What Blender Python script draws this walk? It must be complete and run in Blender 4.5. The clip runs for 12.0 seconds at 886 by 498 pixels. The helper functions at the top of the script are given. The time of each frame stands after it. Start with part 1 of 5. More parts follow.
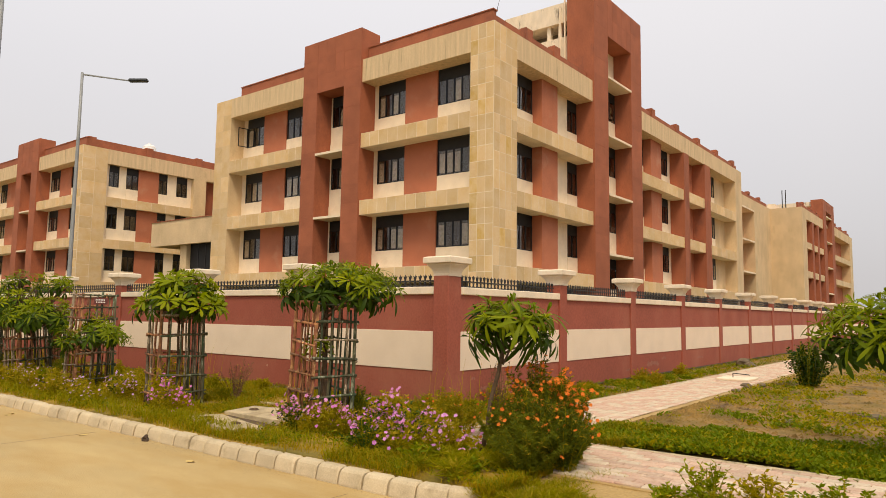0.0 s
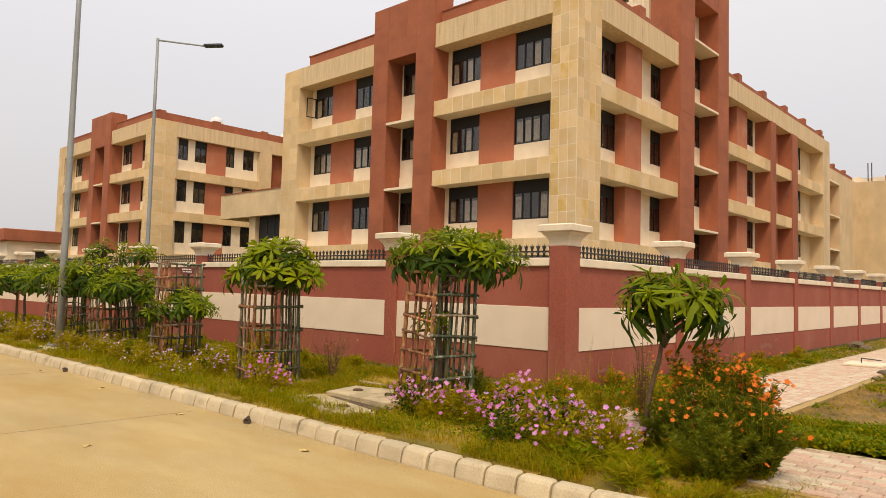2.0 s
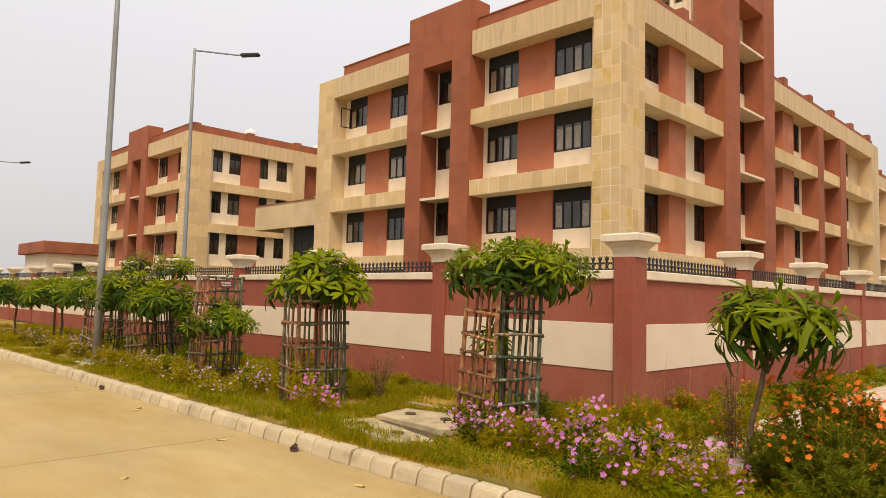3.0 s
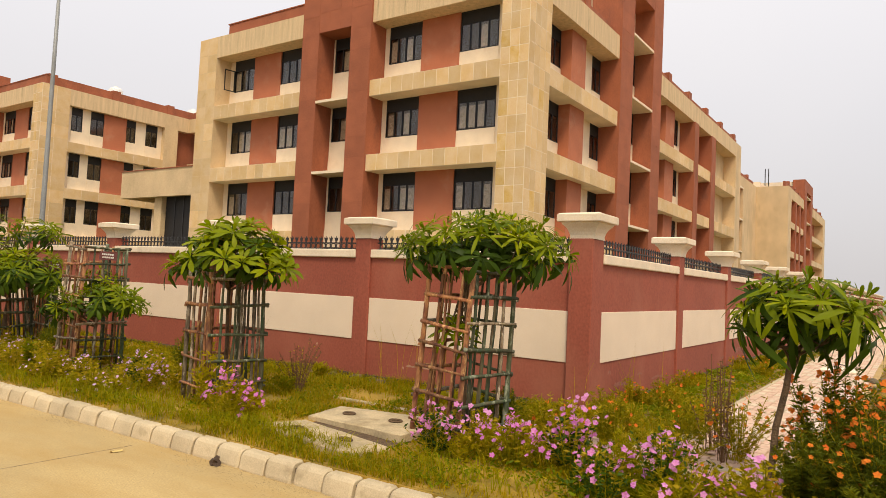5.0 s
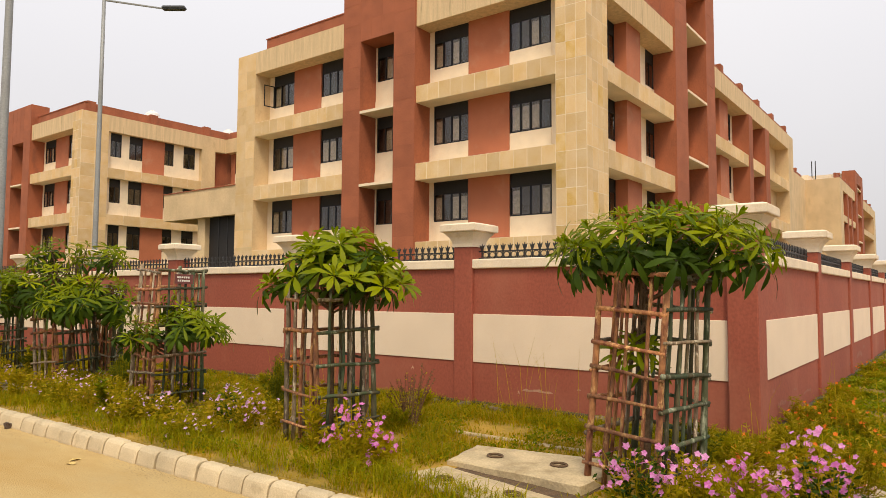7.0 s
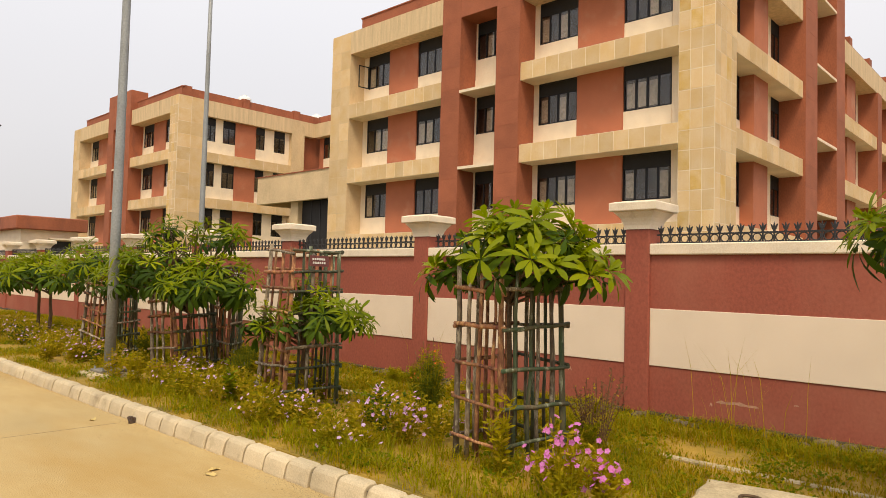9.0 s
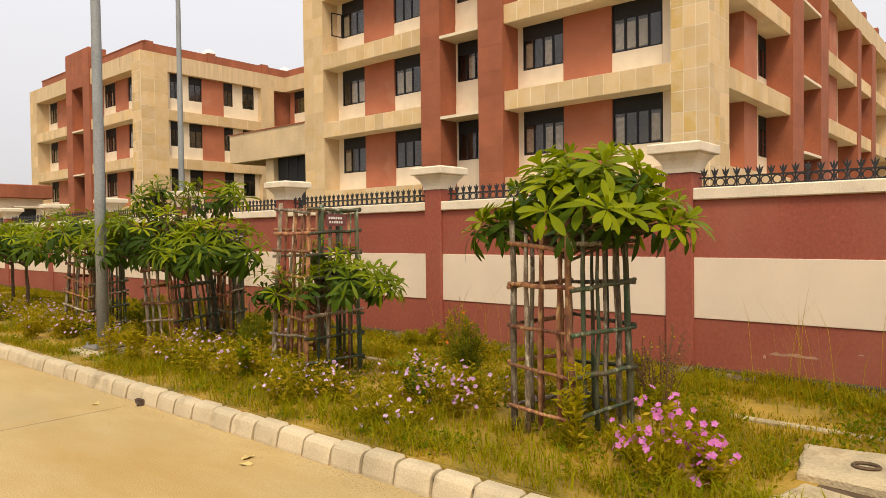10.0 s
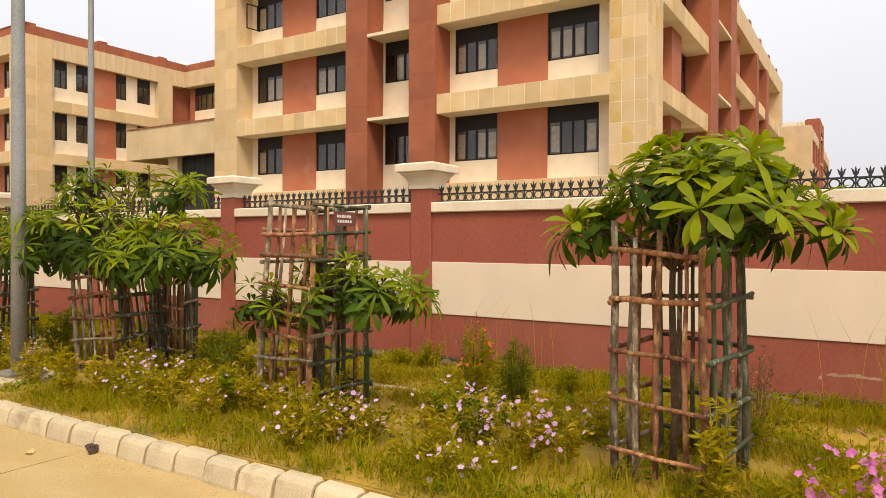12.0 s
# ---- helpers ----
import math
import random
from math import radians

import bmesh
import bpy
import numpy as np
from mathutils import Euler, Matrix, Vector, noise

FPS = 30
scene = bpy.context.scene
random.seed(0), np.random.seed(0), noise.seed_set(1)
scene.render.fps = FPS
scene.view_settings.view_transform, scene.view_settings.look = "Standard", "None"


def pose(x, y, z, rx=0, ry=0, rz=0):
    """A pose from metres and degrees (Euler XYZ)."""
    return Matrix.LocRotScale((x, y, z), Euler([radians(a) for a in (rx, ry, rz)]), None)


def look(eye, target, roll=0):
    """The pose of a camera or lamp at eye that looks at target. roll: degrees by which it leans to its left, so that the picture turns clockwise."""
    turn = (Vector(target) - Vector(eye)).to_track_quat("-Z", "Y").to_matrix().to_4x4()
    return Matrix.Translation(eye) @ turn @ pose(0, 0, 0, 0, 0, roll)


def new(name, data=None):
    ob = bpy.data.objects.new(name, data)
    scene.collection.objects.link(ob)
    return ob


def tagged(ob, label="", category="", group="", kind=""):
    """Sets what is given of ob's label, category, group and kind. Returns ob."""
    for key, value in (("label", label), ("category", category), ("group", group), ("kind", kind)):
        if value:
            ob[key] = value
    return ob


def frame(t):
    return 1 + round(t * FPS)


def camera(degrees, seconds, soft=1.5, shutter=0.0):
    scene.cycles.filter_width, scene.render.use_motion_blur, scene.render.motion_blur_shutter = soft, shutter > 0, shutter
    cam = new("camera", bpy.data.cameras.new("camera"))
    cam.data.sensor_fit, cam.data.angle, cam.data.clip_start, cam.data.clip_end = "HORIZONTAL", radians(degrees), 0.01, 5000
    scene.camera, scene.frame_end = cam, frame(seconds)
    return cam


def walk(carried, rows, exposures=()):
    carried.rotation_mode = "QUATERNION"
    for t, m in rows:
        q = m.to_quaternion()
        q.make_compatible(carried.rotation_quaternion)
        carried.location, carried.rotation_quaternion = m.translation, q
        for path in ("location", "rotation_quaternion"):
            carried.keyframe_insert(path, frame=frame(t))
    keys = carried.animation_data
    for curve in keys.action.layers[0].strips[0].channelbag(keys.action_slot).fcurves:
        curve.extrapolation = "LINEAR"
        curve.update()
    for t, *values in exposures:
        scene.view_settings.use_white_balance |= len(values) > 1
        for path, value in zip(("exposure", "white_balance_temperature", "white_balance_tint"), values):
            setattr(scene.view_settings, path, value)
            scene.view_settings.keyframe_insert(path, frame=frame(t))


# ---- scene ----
cam = camera(65.7, 12.0, soft=0.5)
PATH = [
    (0, (0.225, -0.016, 1.756), (-1.003, 1.551, 1.945), 0.8),
    (0.5, (0.016, -0.097, 1.711), (-1.212, 1.448, 2.033), 2.2),
    (1, (-0.405, -0.038, 1.688), (-1.683, 1.499, 1.775), 1.8),
    (1.5, (-0.819, 0.146, 1.684), (-2.179, 1.609, 1.795), 0.6),
    (2, (-1.248, 0.293, 1.706), (-2.6, 1.762, 1.821), 1.5),
    (2.5, (-1.615, 0.34, 1.713), (-3.034, 1.745, 1.832), 1.9),
    (2.7, (-1.766, 0.438, 1.765), (-3.186, 1.839, 1.907), 1.7),
    (4.3, (-2.962, 0.711, 1.737), (-4.301, 2.192, 1.847), 0.3),
    (4.5, (-3.115, 0.789, 1.734), (-4.34, 2.365, 1.855), 2.4),
    (5, (-3.512, 0.875, 1.749), (-4.645, 2.52, 1.848), 2.7),
    (5.5, (-3.912, 0.983, 1.739), (-5.072, 2.609, 1.836), 0.6),
    (6, (-4.287, 1.1, 1.683), (-5.389, 2.766, 1.782), 2.0),
    (6.5, (-4.76, 1.182, 1.715), (-5.944, 2.79, 1.832), 2.8),
    (7, (-5.182, 1.25, 1.745), (-6.384, 2.844, 1.874), 0.3),
    (7.2, (-5.346, 1.283, 1.754), (-6.552, 2.87, 1.911), 0.4),
    (8.8, (-6.773, 1.539, 1.756), (-8.107, 3.028, 1.832), 1.1),
    (9, (-6.916, 1.599, 1.733), (-8.283, 3.056, 1.823), 1.5),
    (9.5, (-7.397, 1.649, 1.747), (-8.795, 3.078, 1.814), 1.6),
    (10, (-7.852, 1.673, 1.763), (-9.158, 3.187, 1.717), -0.7),
    (10.5, (-8.313, 1.679, 1.765), (-9.49, 3.296, 1.801), -0.5),
    (11, (-8.714, 1.775, 1.736), (-9.898, 3.386, 1.72), 0.5),
    (11.5, (-9.087, 1.779, 1.775), (-10.112, 3.493, 1.668), -1.6),
    (12, (-9.609, 1.802, 1.717), (-10.667, 3.499, 1.696), 0.2),
]
walk(cam, [(t, look(eye, target, roll)) for t, eye, target, roll in PATH], [(0, 0.03, 7000, 13), (0.5, -0.22, 7000, 13), (1.0, -0.05, 7000, 13), (2.0, 0.07, 7000, 13), (5, 0.16, 7000, 13), (9.5, 0.2, 6900, 12), (12, 0.36, 6850, 12)])
# ---- world and light ----
world = bpy.data.worlds.new("overcast_sky")
scene.world = world
world.use_nodes = True
wn = world.node_tree
wn.nodes.clear()
sky = wn.nodes.new("ShaderNodeTexSky")
sky.sky_type = "NISHITA"
sky.sun_disc = False
sky.sun_elevation = radians(52)
sky.sun_rotation = radians(139)
sky.dust_density = 6.0
veil = wn.nodes.new("ShaderNodeMix")
veil.data_type = "RGBA"
veil.inputs["Factor"].default_value = 0.86
haze = wn.nodes.new("ShaderNodeMix")
haze.data_type = "RGBA"
haze.inputs["A"].default_value = (5.75, 5.85, 6.2, 1)
haze.inputs["B"].default_value = (9.3, 9.65, 10.4, 1)
lift = wn.nodes.new("ShaderNodeMapRange")
lift.inputs["From Min"].default_value, lift.inputs["From Max"].default_value = 0.0, 0.55
coord = wn.nodes.new("ShaderNodeTexCoord")
split = wn.nodes.new("ShaderNodeSeparateXYZ")
wn.links.new(coord.outputs["Generated"], split.inputs[0])
wn.links.new(split.outputs["Z"], lift.inputs["Value"])
wn.links.new(lift.outputs[0], haze.inputs["Factor"])
cloud = wn.nodes.new("ShaderNodeTexNoise")
cloud.inputs["Scale"].default_value = 2.2
cloud.inputs["Detail"].default_value = 4
wn.links.new(coord.outputs["Generated"], cloud.inputs["Vector"])
soften = wn.nodes.new("ShaderNodeMapRange")
soften.inputs["From Min"].default_value, soften.inputs["From Max"].default_value = 0.3, 0.7
soften.inputs["To Min"].default_value, soften.inputs["To Max"].default_value = 0.0, 0.16
wn.links.new(cloud.outputs["Fac"], soften.inputs["Value"])
overcast = wn.nodes.new("ShaderNodeMix")
overcast.data_type = "RGBA"
overcast.inputs["B"].default_value = (9.6, 9.3, 9.0, 1)
wn.links.new(soften.outputs[0], overcast.inputs["Factor"])
wn.links.new(haze.outputs["Result"], overcast.inputs["A"])
wn.links.new(overcast.outputs["Result"], veil.inputs["B"])
bg = wn.nodes.new("ShaderNodeBackground")
bg.inputs["Strength"].default_value = 0.105
wout = wn.nodes.new("ShaderNodeOutputWorld")
wn.links.new(sky.outputs["Color"], veil.inputs["A"])
wn.links.new(veil.outputs["Result"], bg.inputs["Color"])
wn.links.new(bg.outputs["Background"], wout.inputs["Surface"])

sun = new("sun", bpy.data.lights.new("sun", "SUN"))
sun.data.energy = 2.15
sun.data.angle = radians(16)
sun.data.color = (1.0, 0.90, 0.70)
sun.matrix_world = look((15.5, -18, 34), (0, 0, 0))


# ---- materials ----
def material(name, color, rough=0.85, vary=0.25, scale=6.0, fine=60.0, bump=0.15, spread=0.0, tint=None, metal=0.0, stretch=(1, 1, 1), stain=None, stain_scale=0.8, stain_lo=0.55, stain_hi=0.75):
    """A weathered surface: two noises vary the colour, a third gives stains, the fine one gives relief."""
    m = bpy.data.materials.new(name)
    m.use_nodes = True
    nt = m.node_tree
    N, L = nt.nodes, nt.links
    b = N["Principled BSDF"]
    b.inputs["Roughness"].default_value = rough
    b.inputs["Metallic"].default_value = metal
    geo = N.new("ShaderNodeNewGeometry")
    mp = N.new("ShaderNodeMapping")
    mp.inputs["Scale"].default_value = stretch
    L.new(geo.outputs["Position"], mp.inputs["Vector"])
    n1 = N.new("ShaderNodeTexNoise")
    n1.inputs["Scale"].default_value = scale
    n1.inputs["Detail"].default_value = 5
    n2 = N.new("ShaderNodeTexNoise")
    n2.inputs["Scale"].default_value = fine
    n2.inputs["Detail"].default_value = 3
    L.new(mp.outputs[0], n1.inputs["Vector"])
    L.new(mp.outputs[0], n2.inputs["Vector"])
    tint = tint or tuple(c * (1 - vary) for c in color)
    r = N.new("ShaderNodeMapRange")
    r.inputs["From Min"].default_value, r.inputs["From Max"].default_value = 0.35, 0.68
    L.new(n1.outputs["Fac"], r.inputs["Value"])
    mix = N.new("ShaderNodeMix")
    mix.data_type = "RGBA"
    mix.inputs["A"].default_value = (*color, 1)
    mix.inputs["B"].default_value = (*tint, 1)
    L.new(r.outputs[0], mix.inputs["Factor"])
    out = mix.outputs["Result"]
    grain = N.new("ShaderNodeMix")
    grain.data_type, grain.blend_type = "RGBA", "OVERLAY"
    grain.inputs["Factor"].default_value = 0.35
    L.new(out, grain.inputs["A"])
    L.new(n2.outputs["Fac"], grain.inputs["B"])
    out = grain.outputs["Result"]
    if stain:
        n3 = N.new("ShaderNodeTexNoise")
        n3.inputs["Scale"].default_value = stain_scale
        n3.inputs["Detail"].default_value = 7
        n3.inputs["Roughness"].default_value = 0.65
        L.new(mp.outputs[0], n3.inputs["Vector"])
        r3 = N.new("ShaderNodeMapRange")
        r3.inputs["From Min"].default_value, r3.inputs["From Max"].default_value = stain_lo, stain_hi
        L.new(n3.outputs["Fac"], r3.inputs["Value"])
        s3 = N.new("ShaderNodeMix")
        s3.data_type = "RGBA"
        s3.inputs["B"].default_value = (*stain, 1)
        L.new(r3.outputs[0], s3.inputs["Factor"])
        L.new(out, s3.inputs["A"])
        out = s3.outputs["Result"]
    if spread:
        info = N.new("ShaderNodeObjectInfo")
        rr = N.new("ShaderNodeMapRange")
        rr.inputs["To Min"].default_value, rr.inputs["To Max"].default_value = 1 - spread, 1 + spread
        L.new(info.outputs["Random"], rr.inputs["Value"])
        hs = N.new("ShaderNodeHueSaturation")
        L.new(rr.outputs[0], hs.inputs["Value"])
        L.new(out, hs.inputs["Color"])
        out = hs.outputs["Color"]
    L.new(out, b.inputs["Base Color"])
    if bump:
        bp = N.new("ShaderNodeBump")
        bp.inputs["Strength"].default_value = bump
        bp.inputs["Distance"].default_value = 0.02
        L.new(n2.outputs["Fac"], bp.inputs["Height"])
        L.new(bp.outputs[0], b.inputs["Normal"])
    return m


def leaf_material(name, color, tint, trans=0.35, rough=0.45):
    """Leaves: each island its own shade, and light passes through."""
    m = bpy.data.materials.new(name)
    m.use_nodes = True
    N, L = m.node_tree.nodes, m.node_tree.links
    b = N["Principled BSDF"]
    b.inputs["Roughness"].default_value = rough
    b.inputs["Specular IOR Level"].default_value = 0.12
    geo = N.new("ShaderNodeNewGeometry")
    info = N.new("ShaderNodeObjectInfo")
    add = N.new("ShaderNodeMath")
    add.operation = "ADD"
    L.new(geo.outputs["Random Per Island"], add.inputs[0])
    L.new(info.outputs["Random"], add.inputs[1])
    half = N.new("ShaderNodeMath")
    half.operation = "MULTIPLY"
    half.inputs[1].default_value = 0.5
    L.new(add.outputs[0], half.inputs[0])
    mix = N.new("ShaderNodeMix")
    mix.data_type = "RGBA"
    mix.inputs["A"].default_value = (*color, 1)
    mix.inputs["B"].default_value = (*tint, 1)
    L.new(half.outputs[0], mix.inputs["Factor"])
    L.new(mix.outputs["Result"], b.inputs["Base Color"])
    tr = N.new("ShaderNodeBsdfTranslucent")
    L.new(mix.outputs["Result"], tr.inputs["Color"])
    ms = N.new("ShaderNodeMixShader")
    ms.inputs[0].default_value = trans
    L.new(b.outputs[0], ms.inputs[1])
    L.new(tr.outputs[0], ms.inputs[2])
    L.new(ms.outputs[0], N["Material Output"].inputs["Surface"])
    return m


def glass_material():
    m = bpy.data.materials.new("window_glass")
    m.use_nodes = True
    b = m.node_tree.nodes["Principled BSDF"]
    b.inputs["Base Color"].default_value = (0.90, 0.87, 0.82, 1)
    b.inputs["Roughness"].default_value = 0.05
    b.inputs["Transmission Weight"].default_value = 1.0
    b.inputs["IOR"].default_value = 1.52
    return m


SAND = material("sandstone", (0.68, 0.495, 0.285), vary=0.2, scale=0.9, fine=25, stain=(0.331, 0.236, 0.119), stain_scale=0.7, stain_lo=0.6, stain_hi=0.85, stretch=(1, 1, 0.6))
SAND_SLAB = material("sandstone_slab", (0.69, 0.50, 0.285), vary=0.16, scale=1.5, fine=40, spread=0.12, tint=(0.65, 0.43, 0.195), stain=(0.534, 0.32, 0.09), stain_scale=1.3, stain_lo=0.64, stain_hi=0.76)
SAND_YELLOW = material("iron_stained_sandstone_slab", (0.58, 0.36, 0.10), vary=0.3, scale=2.5, fine=40, spread=0.15, tint=(0.66, 0.47, 0.24))
SAND_STAINED = material("streaked_sandstone", (0.70, 0.51, 0.295), vary=0.2, scale=0.9, fine=25, stain=(0.24, 0.165, 0.085), stain_scale=0.6, stain_lo=0.60, stain_hi=0.80, stretch=(6, 6, 0.5))
GROUT = material("pale_grout", (0.84, 0.70, 0.50), vary=0.15, scale=1.2, fine=30)
RED = material("red_sandstone", (0.368, 0.110, 0.050), vary=0.25, scale=1.2, fine=22, stain=(0.202, 0.069, 0.040), stain_scale=1.1, stretch=(1, 1, 0.5))
RED_SLAB = material("red_sandstone_slab", (0.37, 0.110, 0.050), vary=0.18, scale=1.4, fine=22, spread=0.09, stain=(0.27, 0.085, 0.045), stain_scale=1.6, stain_lo=0.58, stain_hi=0.85)
REDPAINT = material("red_plaster", (0.46, 0.148, 0.072), vary=0.15, scale=1.0, fine=30, stain=(0.460, 0.212, 0.125), stain_scale=0.9)
CREAM = material("cream_plaster", (0.84, 0.69, 0.50), vary=0.1, scale=2.0, fine=30, bump=0.06, stain=(0.62, 0.46, 0.29), stain_scale=1.3, stain_lo=0.6, stain_hi=0.9)
WALLRED = material("painted_red_wall", (0.325, 0.080, 0.046), vary=0.15, scale=0.9, fine=34, bump=0.12, stain=(0.37, 0.125, 0.075), stain_scale=0.7, stain_lo=0.48, stain_hi=0.8, stretch=(1, 1, 0.7))
WALLCREAM = material("painted_cream_panel", (0.79, 0.635, 0.475), vary=0.07, scale=1.6, fine=170, bump=0.015, stain=(0.73, 0.57, 0.41), stain_scale=1.1, stain_lo=0.56, stain_hi=0.85)
COPING = material("cream_coping", (0.82, 0.68, 0.50), vary=0.15, scale=3.0, fine=60, bump=0.08, stain=(0.45, 0.34, 0.22), stain_scale=2.0, stain_lo=0.6, stain_hi=0.85)
IRON = material("black_iron", (0.02, 0.018, 0.018), rough=0.5, vary=0.3, scale=20, fine=90, stain=(0.09, 0.04, 0.025), stain_scale=9, stain_lo=0.6, stain_hi=0.8)
FRAME = material("dark_window_frame", (0.014, 0.011, 0.010), rough=0.7, vary=0.3, scale=8, fine=60)
# dark colour that stands in for the dimness of rooms and roof slots
INTERIOR_SHADE = material("painted_interior_shade", (0.26, 0.21, 0.15), vary=0.4, scale=0.8, fine=10)
PAPER = material("pasted_paper", (0.74, 0.62, 0.45), vary=0.3, scale=6, fine=40, bump=0.05)
GLASS = glass_material()
ROAD = material("concrete_road", (0.50, 0.355, 0.150), vary=0.22, scale=0.7, fine=60, bump=0.3, stain=(0.40, 0.25, 0.075), stain_scale=0.55, stain_lo=0.44, stain_hi=0.66, stretch=(0.6, 1.5, 1))
DUST = material("road_grit", (0.32, 0.23, 0.12), vary=0.5, scale=9, fine=80, bump=0.5)
KERB = material("cement_kerb", (0.56, 0.45, 0.285), vary=0.18, scale=3, fine=90, bump=0.12, spread=0.08, stain=(0.27, 0.20, 0.11), stain_scale=3.2, stain_lo=0.56, stain_hi=0.78)
MORTAR = material("kerb_mortar", (0.13, 0.10, 0.065), vary=0.3, scale=9, fine=60)
SOIL = material("lawn_soil", (0.40, 0.24, 0.024), vary=0.3, scale=1.5, fine=35, bump=0.6, tint=(0.17, 0.125, 0.012), stain=(0.43, 0.26, 0.04), stain_scale=1.0, stain_lo=0.5, stain_hi=0.66)
BED = material("dug_bed_soil", (0.28, 0.155, 0.032), vary=0.4, scale=2.2, fine=24, bump=0.9, tint=(0.15, 0.10, 0.014), stain=(0.085, 0.045, 0.018), stain_scale=1.0, stain_lo=0.54, stain_hi=0.66)
SANDY = material("sandy_apron", (0.478, 0.310, 0.112), vary=0.2, scale=1.2, fine=40, bump=0.5, stain=(0.313, 0.220, 0.059), stain_scale=0.9, stain_lo=0.52, stain_hi=0.7)
FAR = material("open_field", (0.20, 0.17, 0.07), vary=0.4, scale=0.05, fine=2, tint=(0.10, 0.12, 0.04))
PAVER = material("pink_paver", (0.55, 0.40, 0.285), vary=0.18, scale=5, fine=60, spread=0.14, tint=(0.50, 0.31, 0.215))
PAVER_PALE = material("buff_paver", (0.60, 0.48, 0.34), vary=0.18, scale=5, fine=60, spread=0.12)
SLAB = material("old_concrete_slab", (0.56, 0.44, 0.26), vary=0.3, scale=4, fine=50, bump=0.6, stain=(0.27, 0.19, 0.09), stain_scale=3)
BARE = material("bare_stick", (0.42, 0.19, 0.075), vary=0.45, scale=16, fine=70, bump=1.0, stretch=(1, 1, 0.4), spread=0.4, tint=(0.13, 0.035, 0.022), stain=(0.58, 0.34, 0.14), stain_scale=17, stain_lo=0.54, stain_hi=0.64)
GREYSTICK = material("weathered_grey_stick", (0.30, 0.235, 0.15), vary=0.45, scale=16, fine=70, bump=1.0, stretch=(1, 1, 0.4), spread=0.4, tint=(0.12, 0.075, 0.045), stain=(0.55, 0.47, 0.34), stain_scale=15, stain_lo=0.53, stain_hi=0.62)
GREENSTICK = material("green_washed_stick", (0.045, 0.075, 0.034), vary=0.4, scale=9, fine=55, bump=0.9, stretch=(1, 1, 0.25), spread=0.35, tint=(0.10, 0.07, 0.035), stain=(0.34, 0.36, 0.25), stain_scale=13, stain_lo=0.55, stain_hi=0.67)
BARK = material("tree_bark", (0.138, 0.082, 0.040), vary=0.4, scale=14, fine=60, bump=0.8)
STEEL = material("galvanised_steel", (0.30, 0.31, 0.31), rough=0.55, vary=0.15, scale=3, fine=40, metal=0.25)
PLATE = material("dusty_steel_plate", (0.24, 0.21, 0.165), rough=0.8, vary=0.3, scale=8)
LAMP = material("lamp_housing", (0.04, 0.045, 0.05), rough=0.5)
ROOFTANK = material("white_tank", (0.75, 0.74, 0.72), vary=0.1)
CREAM_STREAKED = material("rain_streaked_cream_plaster", (0.80, 0.67, 0.50), vary=0.15, scale=1.5, fine=30, bump=0.08, stain=(0.13, 0.095, 0.06), stain_scale=0.9, stain_lo=0.55, stain_hi=0.72, stretch=(2.2, 2.2, 0.8))
SIGNRED = material("name_plate", (0.16, 0.05, 0.045), vary=0.2, scale=20)
SIGNINK = material("name_plate_lettering", (0.7, 0.66, 0.6), vary=0.1, scale=20)
STONE = material("rubble", (0.20, 0.145, 0.08), vary=0.4, scale=6, fine=50, bump=0.6, spread=0.2)
DRY = material("dry_leaf", (0.60, 0.43, 0.15), vary=0.2, scale=20)
SCAR = material("bare_plaster_scar", (0.534, 0.293, 0.185), vary=0.3, scale=12)
SCAR_DULL = material("flaked_red_paint", (0.36, 0.13, 0.085), vary=0.3, scale=14, fine=60, bump=0.3)
DEAD = material("dead_leaf", (0.075, 0.045, 0.026), vary=0.4, scale=30)
ALGAE = material("damp_plinth", (0.085, 0.058, 0.030), vary=0.4, scale=5, fine=40, bump=0.6)

LEAF = leaf_material("whorl_leaf", (0.07, 0.122, 0.002), (0.30, 0.335, 0.003), 0.42)
LEAF_YOUNG = leaf_material("young_whorl_leaf", (0.19, 0.245, 0.002), (0.36, 0.375, 0.003), 0.45)
# own dark green of some shrubs; in tree crowns it paints the inner shade
LEAF_DARK_AND_SHADED = leaf_material("dark_and_shaded_leaf", (0.024, 0.05, 0.004), (0.075, 0.128, 0.005), 0.3)
GRASS = leaf_material("grass_blade", (0.30, 0.225, 0.004), (0.55, 0.36, 0.010), 0.5, 0.6)
GROUNDCOVER = leaf_material("groundcover_leaf", (0.11, 0.165, 0.003), (0.30, 0.335, 0.005), 0.45, 0.6)
GREENGRASS = leaf_material("green_blade", (0.14, 0.165, 0.002), (0.44, 0.38, 0.004), 0.5, 0.6)
WEED = leaf_material("weed_leaf", (0.12, 0.13, 0.003), (0.50, 0.385, 0.006), 0.45, 0.6)
FEATHER = leaf_material("feathery_leaf", (0.045, 0.075, 0.006), (0.20, 0.21, 0.010), 0.4, 0.6)
YELLOWED = leaf_material("yellowed_leaf", (0.40, 0.29, 0.012), (0.58, 0.40, 0.03), 0.4, 0.6)
TWIG = leaf_material("dry_twig", (0.14, 0.07, 0.035), (0.22, 0.13, 0.06), 0.1, 0.8)
PINK = leaf_material("pink_petal", (0.64, 0.14, 0.46), (0.82, 0.40, 0.68), 0.35, 0.6)
LILAC = leaf_material("pale_lilac_petal", (0.62, 0.30, 0.56), (0.84, 0.62, 0.80), 0.35, 0.6)
ORANGE = leaf_material("orange_petal", (0.74, 0.12, 0.015), (0.84, 0.26, 0.03), 0.35, 0.6)


